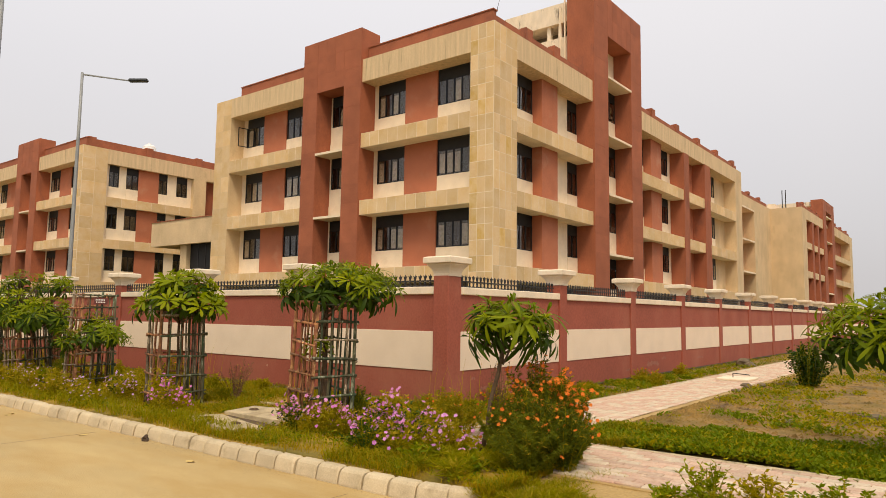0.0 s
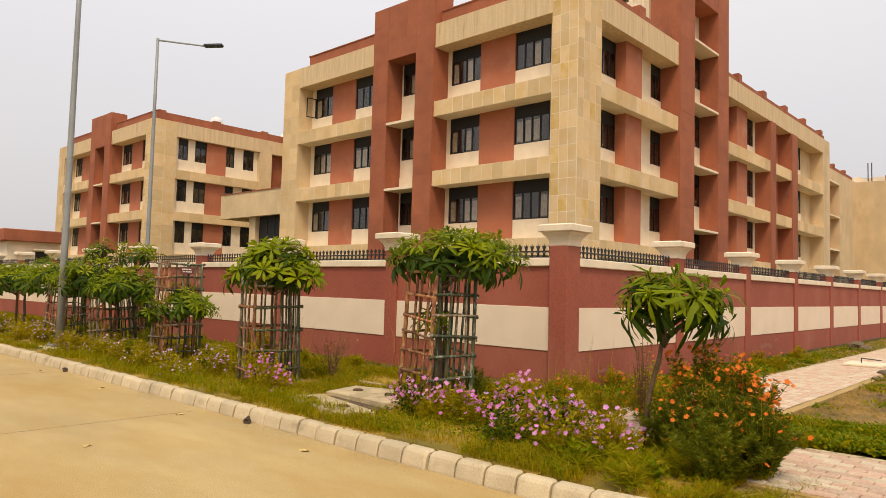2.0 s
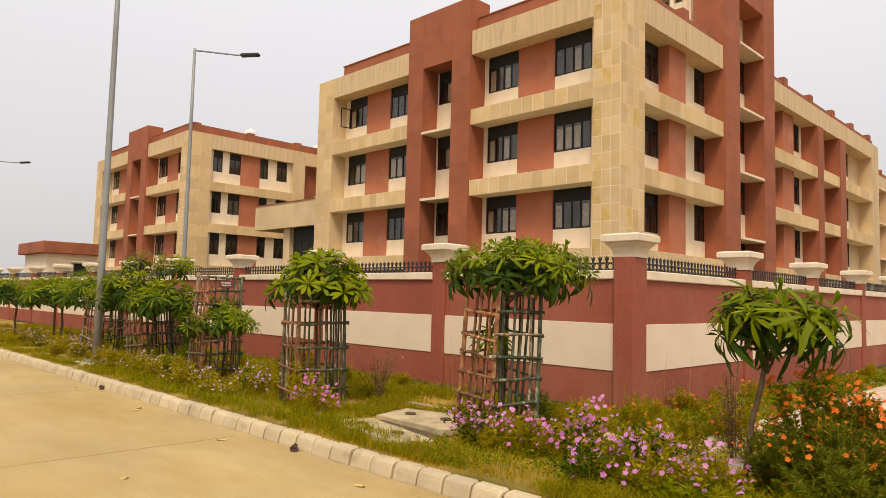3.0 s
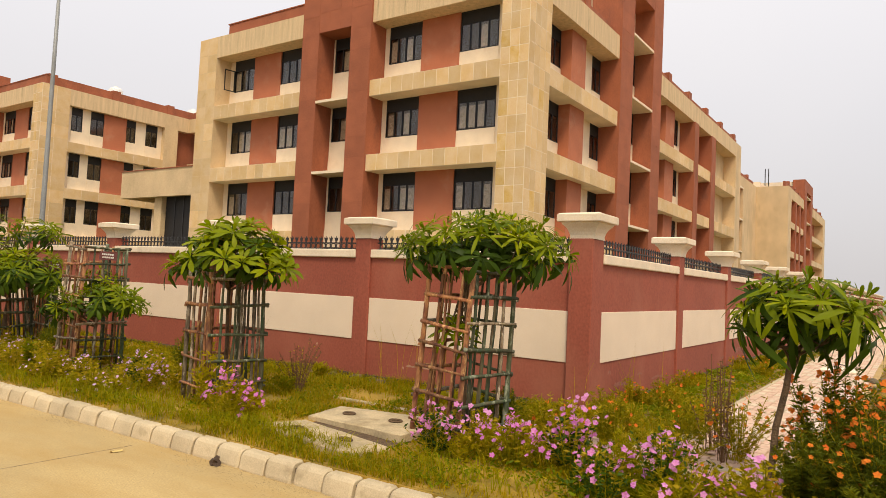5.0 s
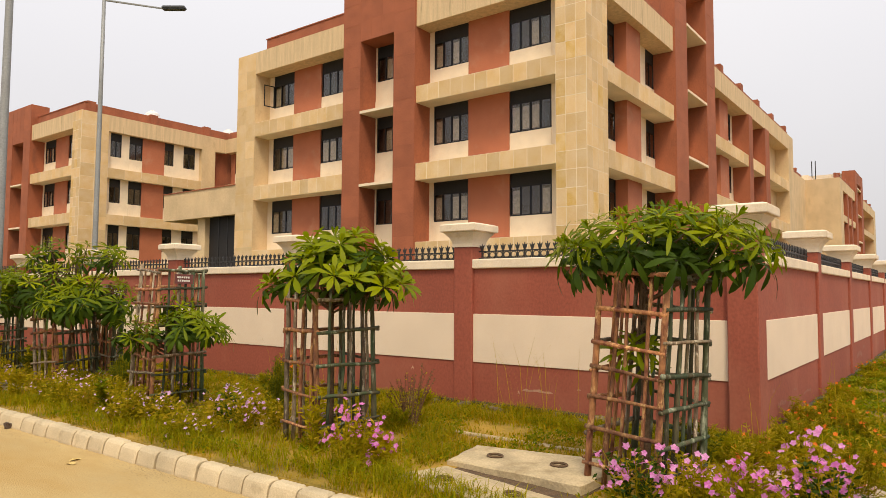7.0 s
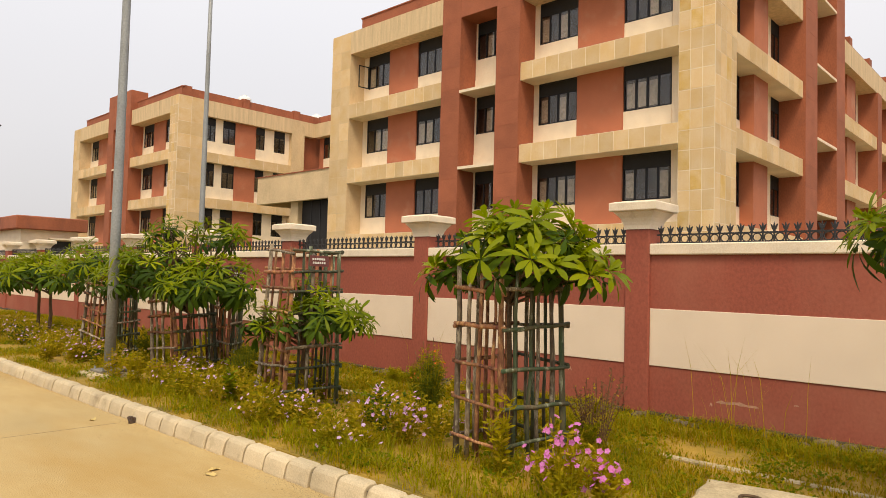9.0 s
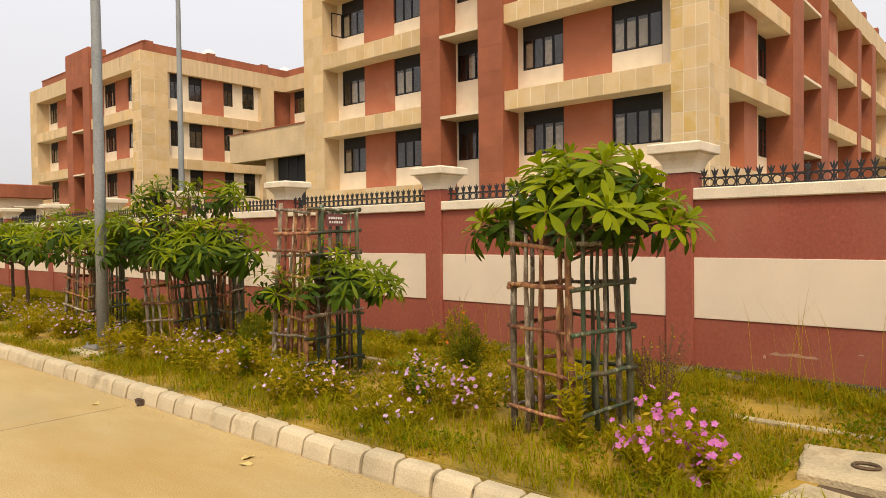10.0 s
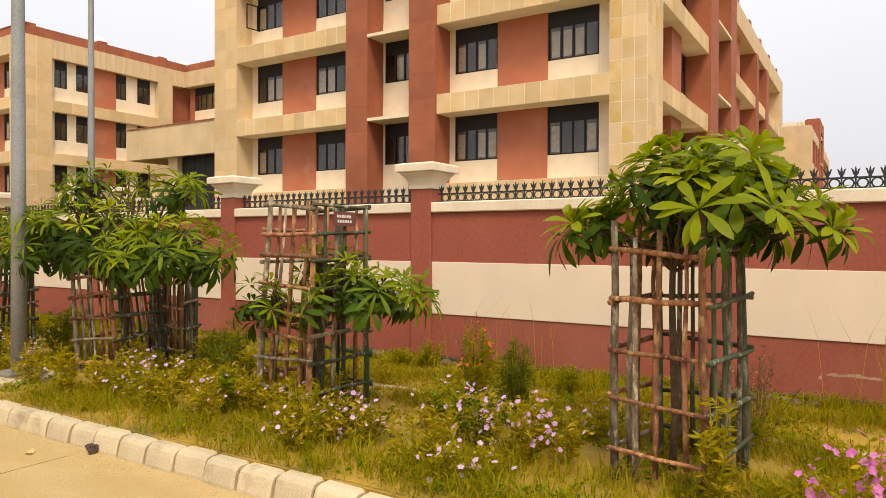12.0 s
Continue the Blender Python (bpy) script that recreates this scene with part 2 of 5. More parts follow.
# ---- mesh helpers ----
def box(bm, x0, x1, y0, y1, z0, z1):
    v = [bm.verts.new(p) for p in ((x0, y0, z0), (x1, y0, z0), (x1, y1, z0), (x0, y1, z0), (x0, y0, z1), (x1, y0, z1), (x1, y1, z1), (x0, y1, z1))]
    for f in ((0, 3, 2, 1), (4, 5, 6, 7), (0, 1, 5, 4), (1, 2, 6, 5), (2, 3, 7, 6), (3, 0, 4, 7)):
        bm.faces.new([v[i] for i in f])
    return v


def boxes(*sizes):
    bm = bmesh.new()
    for s in sizes:
        box(bm, *s)
    return bm


def bevelled(bm, width, segments=1):
    bmesh.ops.bevel(bm, geom=bm.edges[:], offset=width, segments=segments, affect="EDGES")
    return bm


def mesh_of(name, bm, mat, smooth=False):
    me = bpy.data.meshes.new(name)
    bm.to_mesh(me)
    bm.free()
    me.materials.append(mat)
    if smooth:
        for p in me.polygons:
            p.use_smooth = True
    return me


def part(name, bm, mat, parent=None, label="", smooth=False):
    ob = new(name, mesh_of(name, bm, mat, smooth))
    ob.parent = parent
    return tagged(ob, label)


def piece(name, me, parent, m):
    ob = new(name, me)
    ob.parent = parent
    ob.matrix_basis = m
    return ob


def raw(name, verts, faces, mat, parent=None, label="", mats=None, index=None):
    me = bpy.data.meshes.new(name)
    me.from_pydata(verts, [], faces)
    for k in mats or [mat]:
        me.materials.append(k)
    if index:
        me.polygons.foreach_set("material_index", index)
    ob = new(name, me)
    ob.parent = parent
    return tagged(ob, label)


def thing(name, m=None, label="", category="", group="", kind=""):
    ob = new(name)
    ob.empty_display_size = 0.2
    if m is not None:
        ob.matrix_basis = m
    return tagged(ob, label, category, group, kind)


def stick(bm, a, b, r0, r1, n=6, bend=0.0, rng=random):
    """A slightly crooked round stick from a to b."""
    a, b = Vector(a), Vector(b)
    d = (b - a).normalized()
    s = d.orthogonal().normalized()
    t = d.cross(s)
    rings = []
    steps = 4
    for i in range(steps + 1):
        k = i / steps
        off = (s * rng.uniform(-1, 1) + t * rng.uniform(-1, 1)) * bend if 0 < i < steps else Vector()
        r = r0 + (r1 - r0) * k
        c = a.lerp(b, k) + off
        rr = r * rng.uniform(0.9, 1.12) if bend else r
        rings.append([bm.verts.new(c + (s * math.cos(q * math.tau / n) + t * math.sin(q * math.tau / n)) * rr) for q in range(n)])
    for lo, hi in zip(rings, rings[1:]):
        for q in range(n):
            bm.faces.new((lo[q], lo[(q + 1) % n], hi[(q + 1) % n], hi[q]))
    bm.faces.new(rings[0][::-1])
    bm.faces.new(rings[-1])


def lathe(bm, profile, n=12, centre=(0, 0)):
    rings = [[bm.verts.new((centre[0] + r * math.cos(q * math.tau / n), centre[1] + r * math.sin(q * math.tau / n), z)) for q in range(n)] for r, z in profile]
    for lo, hi in zip(rings, rings[1:]):
        for q in range(n):
            bm.faces.new((lo[q], lo[(q + 1) % n], hi[(q + 1) % n], hi[q]))
    bm.faces.new(rings[0][::-1])
    bm.faces.new(rings[-1])


# ---- ground, road, lawn ----
KERB_Y = 5.03          # road side of the kerb
LAWN = 0.17
part("ground", boxes((-900, 900, -900, 900, -0.3, -0.06)), FAR)
tagged(bpy.data.objects["ground"], "dry greenish open field reaching the horizon", "ground", kind="structure")
road = part("road", boxes((-400, 60, -9.0, KERB_Y + 0.1, -0.25, 0.0)), ROAD)
tagged(road, "dusty yellowish cast concrete road with joints", "road", kind="structure")


def on_path(x, y):
    """The two paved strips of the footpath."""
    return (-5.6 < x < -4.15 and y > 8.0) or (x > -3.35 and 6.35 < y < 8.0) or (-6.7 < x < -3.3 and 7.15 < y < 8.05)


def height(x, y):
    if on_path(x, y):
        return -0.045
    return 0.035 * noise.noise((x * 0.7, y * 0.7, 3)) + 0.02 * noise.noise((x * 2.3, y * 2.3, 8))


def sheet(name, x0, x1, y0, y1, z, step, mat, bump=1.0, edge=0.25, fall_x=0.0, fall_y=0.0, reach=0.5, from_x=-1e9):
    nx, ny = int((x1 - x0) / step) + 1, int((y1 - y0) / step) + 1
    verts, faces = [], []
    for j in range(ny + 1):
        for i in range(nx + 1):
            x, y = x0 + (x1 - x0) * i / nx, y0 + (y1 - y0) * j / ny
            rim = min(1, min(x - x0, x1 - x, y - y0, y1 - y) / edge)
            fx = fall_x * max(0, 1 - (x1 - x) / 0.5) ** 2
            fy = fall_y * max(0, 1 - (y - y0) / reach) ** 1.5 * min(1, max(0, (x - from_x) / 0.5))
            verts.append((x, y, z + bump * height(x, y) * rim - max(fx, fy)))
    for j in range(ny):
        for i in range(nx):
            a = j * (nx + 1) + i
            faces.append((a, a + 1, a + nx + 2, a + nx + 1))
    ob = raw(name, verts, faces, mat)
    for p in ob.data.polygons:
        p.use_smooth = True
    return ob


WALL_Y, WALL_X = 9.38, -6.985
tagged(sheet("ground_lawn", -95, -3.2, KERB_Y + 0.19, WALL_Y + 0.1, LAWN, 0.2, SOIL, fall_x=0.19, fall_y=0.19, from_x=-4.7), "sandy verge with patchy yellow-green grass", "lawn", kind="structure")
tagged(sheet("ground_bed", WALL_X + 0.02, 45, 8.08, 110, 0.145, 0.35, BED, 2.0), "rough dug bed of dark soil and weeds", "ground", kind="structure")
tagged(sheet("ground_apron", -3.9, 45, KERB_Y - 0.35, 6.6, 0.156, 0.15, SANDY, 0.6, fall_y=0.18, reach=2.1), "trodden sandy ground beside the road", "ground", kind="structure")

# road joints and grit along the kerb
tagged(part("road_joint", boxes(*[(-400, 60, y, y + 0.018, 0.0, 0.003) for y in (-2.6,)], *[(-9.88 - 5.15 * k, -9.871 - 5.15 * k, -9, 4.85, 0.0, 0.002) for k in range(-4, 20)]), DUST), "fine dark joint lines in the concrete", "road joint", kind="structure")
rng = random.Random(4)
gv, gf = [], []
for i in range(5000):
    x = rng.uniform(-32, -4.0) if i < 2400 else rng.choice((-8.7, -7.9, -14.6, -11.5, -6.4)) + rng.gauss(0, 0.3)
    d = abs(rng.gauss(0, 0.12 if i < 2400 else 0.2)) * (0.5 + 1.2 * max(0, noise.noise((x * 0.8, 0, 0)) + 0.3))
    y = KERB_Y - 0.005 - d
    s = rng.uniform(0.0015, 0.005)
    a = rng.uniform(0, 6.28)
    k = len(gv)
    gv += [(x + s * math.cos(a), y + s * math.sin(a), 0.001), (x + s * math.cos(a + 2.1), y + s * math.sin(a + 2.1), 0.001), (x + s * math.cos(a + 4.2), y + s * math.sin(a + 4.2), 0.001), (x, y, s * 0.9)]
    gf += [(k, k + 1, k + 3), (k + 1, k + 2, k + 3), (k + 2, k, k + 3)]
tagged(raw("road_grit", gv, gf, DUST), "loose grit swept against the kerb", "grit", kind="stuff")

# ---- boundary wall ----
PIER_X = [-10.92 - 3.74 * i for i in range(18)]
PIER_Y = [13.42 + 3.83 * i for i in range(26)]
FX0, RY1 = PIER_X[-1], PIER_Y[-1]
wall_front = part("wall_front", boxes((FX0, WALL_X - 0.003, WALL_Y, WALL_Y + 0.23, -0.2, 2.10)), WALLRED)
tagged(wall_front, "dark red painted boundary wall with cream panels", "boundary wall", kind="structure")
wall_side = part("wall_side", boxes((WALL_X - 0.23, WALL_X, WALL_Y + 0.232, RY1, -0.2, 2.10)), WALLRED)
tagged(wall_side, "dark red painted boundary wall with cream panels along the footpath", "boundary wall", kind="structure")


def cap_mesh():
    """The moulded cream cap of a pier: neck, hollow flare and square slab."""
    bm = bmesh.new()
    prof = [(0.175, 0.0), (0.175, 0.05), (0.185, 0.09), (0.21, 0.14), (0.245, 0.18), (0.262, 0.20), (0.262, 0.22), (0.305, 0.22), (0.31, 0.23), (0.31, 0.315), (0.30, 0.325), (0.25, 0.34)]
    rings = [[bm.verts.new((sx * r, sy * r, z)) for sx, sy in ((-1, -1), (1, -1), (1, 1), (-1, 1))] for r, z in prof]
    for lo, hi in zip(rings, rings[1:]):
        for q in range(4):
            bm.faces.new((lo[q], lo[(q + 1) % 4], hi[(q + 1) % 4], hi[q]))
    bm.faces.new(rings[-1])
    return bm


CAP = mesh_of("cap", cap_mesh(), COPING)
PIER_BM = boxes((-0.16, 0.16, -0.16, 0.16, -0.2, 2.42))
PIER = mesh_of("pier", bevelled(PIER_BM, 0.012), WALLRED)
CORNER_BM = boxes((-0.165, 0.165, -0.19, 0.19, -0.2, 2.42))
CORNER = mesh_of("pier", bevelled(CORNER_BM, 0.012), WALLRED)


def pier(parent, x, y, me):
    p = piece("pier", me, parent, pose(x, y, 0))
    c = piece("cap", CAP, p, pose(0, 0, 2.415))
    tagged(c, "moulded cream cap")


pier(wall_front, -7.115, 9.49, CORNER)
for x in PIER_X:
    pier(wall_front, x, WALL_Y + 0.115, PIER)
for y in PIER_Y:
    pier(wall_side, WALL_X - 0.115, y, PIER)


def fence_bits():
    """One flat upright with a collar and a three-pronged crown, cut from one plate."""
    half = [(0.008, 0.0), (0.008, 0.105), (0.017, 0.110), (0.017, 0.126), (0.010, 0.131), (0.022, 0.146), (0.029, 0.170), (0.040, 0.206), (0.019, 0.192), (0.012, 0.168), (0.008, 0.192)]
    outline = half + [(0.0, 0.226)] + [(-x, z) for x, z in reversed(half)]
    bm = bmesh.new()
    front = [bm.verts.new((x, -0.007, z)) for x, z in outline]
    back = [bm.verts.new((x, 0.007, z)) for x, z in outline]
    bm.faces.new(front)
    bm.faces.new(back[::-1])
    m = len(outline)
    for i in range(m):
        bm.faces.new((front[i], back[i], back[(i + 1) % m], front[(i + 1) % m]))
    bmesh.ops.recalc_face_normals(bm, faces=bm.faces[:])
    return bm


def ring_mesh():
    """A closed iron ring standing upright."""
    bm = bmesh.new()
    rows = []
    for q in range(12):
        a = q * math.tau / 12
        c, s = math.cos(a), math.sin(a)
        rows.append([bm.verts.new(((0.045 + dr) * c, dy, 0.06 + (0.045 + dr) * s)) for dr, dy in ((0.008, 0), (0, 0.007), (-0.008, 0), (0, -0.007))])
    for q in range(12):
        for k in range(4):
            bm.faces.new((rows[q][k], rows[q][(k + 1) % 4], rows[(q + 1) % 12][(k + 1) % 4], rows[(q + 1) % 12][k]))
    bmesh.ops.recalc_face_normals(bm, faces=bm.faces[:])
    return bm


SPIKE, RING = mesh_of("spike", fence_bits(), IRON), mesh_of("ring", ring_mesh(), IRON)


def fence(span, near, m):
    """A low wrought-iron cresting between two piers; its origin is on the coping at one end."""
    f = thing("iron_cresting", m, "low black wrought-iron cresting with trefoil spikes and rings on the coping", "fence", "cresting along the boundary wall")
    for z in (0.012, 0.112):
        part("rail", boxes((0, span, -0.011, 0.011, z - 0.009, z + 0.009)), IRON, f)
    n = int(span / 0.116)
    if near:
        for i in range(n):
            piece("spike", SPIKE, f, pose(0.05 + i * span / n, 0, 0))
            if i < n - 1:
                piece("ring", RING, f, pose(0.05 + (i + 0.5) * span / n, 0, 0))
    else:
        bm = bmesh.new()
        for i in range(n):
            x = 0.05 + i * span / n
            box(bm, x - 0.010, x + 0.010, -0.008, 0.008, 0, 0.16)
            box(bm, x - 0.035, x + 0.035, -0.01, 0.01, 0.16, 0.185)
            box(bm, x - 0.012, x + 0.012, -0.009, 0.009, 0.185, 0.235)
            box(bm, x + 0.03, x + 0.09, -0.006, 0.006, 0.03, 0.045)
        tagged(part("cresting_infill", bm, IRON, f), kind="stuff")
    return f


def bay(parent, lo, hi, side):
    """Cream panel and coping between two piers."""
    if side:
        part("panel", bevelled(boxes((WALL_X, WALL_X + 0.014, lo, hi, 0.775, 1.455)), 0.004), WALLCREAM, parent, "cream painted panel")
        part("coping", bevelled(boxes((WALL_X - 0.28, WALL_X + 0.05, lo + 0.002, hi - 0.002, 2.10, 2.235)), 0.012), COPING, parent, "cream coping")
    else:
        part("panel", bevelled(boxes((lo, hi, WALL_Y - 0.014, WALL_Y, 0.775, 1.455)), 0.004), WALLCREAM, parent, "cream painted panel")
        part("coping", bevelled(boxes((lo + 0.002, hi - 0.002, WALL_Y - 0.05, WALL_Y + 0.28, 2.10, 2.235)), 0.012), COPING, parent, "cream coping")


edges = [-7.28] + [x for c in PIER_X for x in (c + 0.16, c - 0.16)]
for i in range(0, len(edges) - 1, 2):
    hi, lo = edges[i], edges[i + 1]
    bay(wall_front, lo, hi, False)
    fence(hi - lo - 0.06, i < 10, pose(lo + 0.03, WALL_Y + 0.10, 2.235))
edges = [9.68] + [y for c in PIER_Y for y in (c - 0.16, c + 0.16)]
for i in range(0, len(edges) - 1, 2):
    lo, hi = edges[i], edges[i + 1]
    bay(wall_side, lo, hi, True)
    fence(hi - lo - 0.06, i < 6, pose(WALL_X - 0.10, lo + 0.03, 2.235, 0, 0, 90))
# damp cement plinth and a plaster scar
part("plinth", bevelled(boxes((WALL_X, WALL_X + 0.05, 9.7, 70, 0.0, 0.21)), 0.02), ALGAE, wall_side, "damp blackened cement plinth")
part("plinth", bevelled(boxes((-40, -7.4, WALL_Y - 0.05, WALL_Y, 0.05, 0.235)), 0.02), ALGAE, wall_front, "damp cement plinth")


def scar(parent, u, z, length, thick, seed, side=False, mat=SCAR):
    """A ragged flake of bare plaster, 3 mm proud of the paint."""
    bm = bmesh.new()
    lower, upper = [], []
    n = 15
    for i in range(n):
        k = u + i * length / (n - 1)
        h = thick * (0.35 + 0.75 * abs(noise.noise((i * 0.7, seed, 0)))) * (0.3 if i in (0, n - 1) else 1)
        c = z + 0.4 * thick * noise.noise((i * 0.35, 1, seed)) - 0.25 * thick * math.cos(i * 0.45)
        for rank, zz in ((lower, c - h), (upper, c + h)):
            rank.append(bm.verts.new((WALL_X + 0.003, k, zz) if side else (k, WALL_Y - 0.003, zz)))
    for i in range(n - 1):
        bm.faces.new((lower[i], lower[i + 1], upper[i + 1], upper[i]))
    part("plaster_scar", bm, mat, parent, "pale scratch in the red paint")


scar(wall_front, -9.96, 0.45, 0.46, 0.030, 4)
scar(wall_front, -10.03, 0.41, 0.03, 0.03, 7)
scar(wall_front, -11.9, 0.62, 0.05, 0.035, 9)
scar(wall_front, -9.15, 0.52, 0.05, 0.012, 13)
for i, (y, z, ln, th) in enumerate(((10.3, 0.42, 0.5, 0.06), (10.9, 0.36, 0.35, 0.045), (11.3, 0.5, 0.22, 0.03), (12.0, 0.38, 0.6, 0.04), (10.05, 0.62, 0.12, 0.05), (18.2, 0.48, 0.9, 0.10), (19.3, 0.60, 0.35, 0.06), (16.8, 0.40, 0.5, 0.05), (22.4, 0.5, 0.6, 0.06))):
    scar(wall_side, y, z, ln, th, 20 + i, True, SCAR_DULL)


# ---- the hostel blocks ----
TOPS = (6.505, 9.835, 13.17)      # heads of the three rows of openings
BAND, CORNICE, DEPTH, SILL = 0.72, 14.32, 0.95, 0.90


class Face:
    """A facade: u runs along it, w is the distance out of it."""

    def __init__(self, across, plane, thing_ob):
        self.across, self.plane, self.ob = across, plane, thing_ob

    def span(self, u0, u1, w0, w1, z0, z1):
        if self.across == "x":
            return (u0, u1, self.plane - w1, self.plane - w0, z0, z1)
        return (self.plane + w0, self.plane + w1, u0, u1, z0, z1)

    def place(self, u, w, z):
        return pose(u, self.plane - w, z) if self.across == "x" else pose(self.plane + w, u, z, 0, 0, 90)

    def put(self, name, mat, *spans, label=""):
        for s in spans:
            ob = part(name, boxes(self.span(*s)), mat, self.ob, label)
        return ob


SLABS = {}


def slab(face, u0, u1, z0, z1, mat, w=0.0):
    """One stone of the cladding, 15 mm proud."""
    a, h = round(u1 - u0, 2), round(z1 - z0, 2)
    key = (a, h, mat.name)
    if key not in SLABS:
        bm = boxes((-a / 2 + 0.012, a / 2 - 0.012, -0.005, 0.0, 0.011, h - 0.011))
        SLABS[key] = mesh_of("cladding_slab", bm, mat)
    piece("cladding_slab", SLABS[key], face.ob, face.place((u0 + u1) / 2, w, z0))


def clad(face, u0, u1, z0, z1, mat, du, dz, w=0.0, yellowed=()):
    """Rows of cladding stones; yellowed: column and row of iron-stained ones."""
    nu, nz = max(1, round((u1 - u0) / du)), max(1, round((z1 - z0) / dz))
    for j in range(nz):
        for i in range(nu):
            slab(face, u0 + (u1 - u0) * i / nu, u0 + (u1 - u0) * (i + 1) / nu, z0 + (z1 - z0) * j / nz, z0 + (z1 - z0) * (j + 1) / nz, SAND_YELLOW if (i, j) in yellowed else mat, w)


WINDOWS = {}


def ring(a, h, t, d):
    """A rectangular frame in one piece."""
    bm = bmesh.new()
    loops = []
    for y in (-d, d):
        for i in (0, t):
            loops.append([bm.verts.new(c) for c in ((-a / 2 + i, y, i), (a / 2 - i, y, i), (a / 2 - i, y, h - i), (-a / 2 + i, y, h - i))])
    for p, q in ((0, 1), (3, 2), (2, 0), (1, 3)):
        for k in range(4):
            bm.faces.new((loops[p][k], loops[p][(k + 1) % 4], loops[q][(k + 1) % 4], loops[q][k]))
    bmesh.ops.recalc_face_normals(bm, faces=bm.faces[:])
    return bm


def window(face, u0, u1, w, z0, z1, lights=3, sheets=()):
    """A dark steel window: frame with mullions and transom, panes, and papers pasted inside."""
    a, h = round(u1 - u0, 2), round(z1 - z0, 2)
    key = (a, h, lights)
    if key not in WINDOWS:
        t = 0.05
        zt = h * 0.69
        pw = (a - 2 * t) / lights
        fr = mesh_of("window", ring(a, h, t, 0.03), FRAME)
        bar = mesh_of("mullion", boxes((-0.035, 0.035, -0.028, 0.028, t, zt - 0.03)), FRAME)
        rail = mesh_of("transom", boxes((-a / 2 + t, a / 2 - t, -0.035, 0.025, zt - 0.03, zt + 0.03)), FRAME)
        pane = mesh_of("pane", boxes((-pw / 2 + 0.03, pw / 2 - 0.03, -0.004, 0.004, 0, zt - 0.03 - t)), GLASS)
        top = mesh_of("transom_panel", boxes((-a / 2 + t, a / 2 - t, -0.01, 0.01, zt + 0.03, h - t)), FRAME)
        sheet_me = mesh_of("paper_sheet", boxes((-pw / 2 + 0.07, pw / 2 - 0.07, 0.010, 0.014, 0.06, (zt - t) * 0.86)), PAPER)
        WINDOWS[key] = (fr, pane, top, sheet_me, pw, t, bar, rail)
    fr, pane, top, sheet_me, pw, t, bar, rail = WINDOWS[key]
    ob = piece("window", fr, face.ob, face.place((u0 + u1) / 2, w, z0))
    tagged(ob, "dark steel-framed window with narrow panes")
    piece("transom_panel", top, ob, pose(0, 0, 0))
    piece("transom", rail, ob, pose(0, 0, 0))
    for i in range(1, lights):
        piece("mullion", bar, ob, pose(-a / 2 + t + i * pw, 0, 0))
    for i in range(lights):
        x = -a / 2 + t + (i + 0.5) * pw
        g = piece("pane", pane, ob, pose(x, 0, t))
        g.visible_shadow = False
        if i in sheets:
            piece("paper_sheet", sheet_me, ob, pose(x, 0, t))
    return ob


def row(face, cells, k, depth=DEPTH, proud=0.0, floor_top=None):
    """The back wall of one row of a recessed bay; cells: u0, u1, kind, papers."""
    z1 = TOPS[k]
    z0 = (TOPS[k] - 3.33 + BAND) if floor_top is None else floor_top
    for u0, u1, kind, *sheets in cells:
        if kind == "red":
            face.put("red_panel", REDPAINT, (u0, u1, -depth - 0.1, -depth + 0.06 + proud, z0, z1), label="red plastered panel")
        elif kind == "cream":
            face.put("cream_strip", CREAM, (u0, u1, -depth - 0.1, -depth, z0, z1), label="cream plastered strip")
        elif kind == "sand":
            face.put("sandstone_strip", SAND, (u0, u1, -depth - 0.1, -depth, z0, z1))
        else:
            face.put("sill_panel", CREAM, (u0, u1, -depth - 0.1, -depth + 0.02, z0, z0 + SILL), label="cream panel under a window")
            window(face, u0, u1, -depth - 0.04, z0 + SILL, z1, 2 if u1 - u0 < 1.3 else (3 if u1 - u0 < 1.7 else 4), sheets)


def bands(face, u0, u1, mat=SAND, slabs=0.62, thick=DEPTH):
    """Sandstone bands under each row, and the deep band at the top."""
    for k, z in enumerate((TOPS[0] - 3.33, TOPS[0], TOPS[1])):
        face.put("band", GROUT if slabs else mat, (u0, u1, -thick, 0, z, z + BAND), label="sandstone band")
        if slabs:
            clad(face, u0, u1, z, z + BAND, SAND_SLAB, slabs, 1.0)
    face.put("cornice_band", SAND_STAINED, (u0, u1, -thick, 0, TOPS[2], CORNICE), label="weathered sandstone cornice band")


def tower(face, u0, u1, r0, r1, top, proud, head, ledges, cells):
    """A red stone tower with a tall slot; ledges: heights of the thin cream shelves in it."""
    face.put("tower_pier", RED, (u0, r0, -1.2, proud, 0, top), label="red sandstone pier")
    face.put("tower_pier", RED, (r1, u1, -1.2, proud, 0, top), label="red sandstone pier")
    face.put("tower_head", RED, (r0, r1, -1.2, proud - 0.004, head, top), label="red sandstone lintel wall")
    for a, b in ((u0, r0), (r1, u1)):
        clad(face, a, b, 2.2, top, RED_SLAB, 1.2, 0.95, proud)
    clad(face, r0, r1, head, top, RED_SLAB, 0.7, 0.95, proud - 0.004)
    for z in ledges:
        face.put("ledge", CREAM, (r0, r1, -DEPTH, proud + 0.02, z, z + 0.12), label="thin cream shelf")


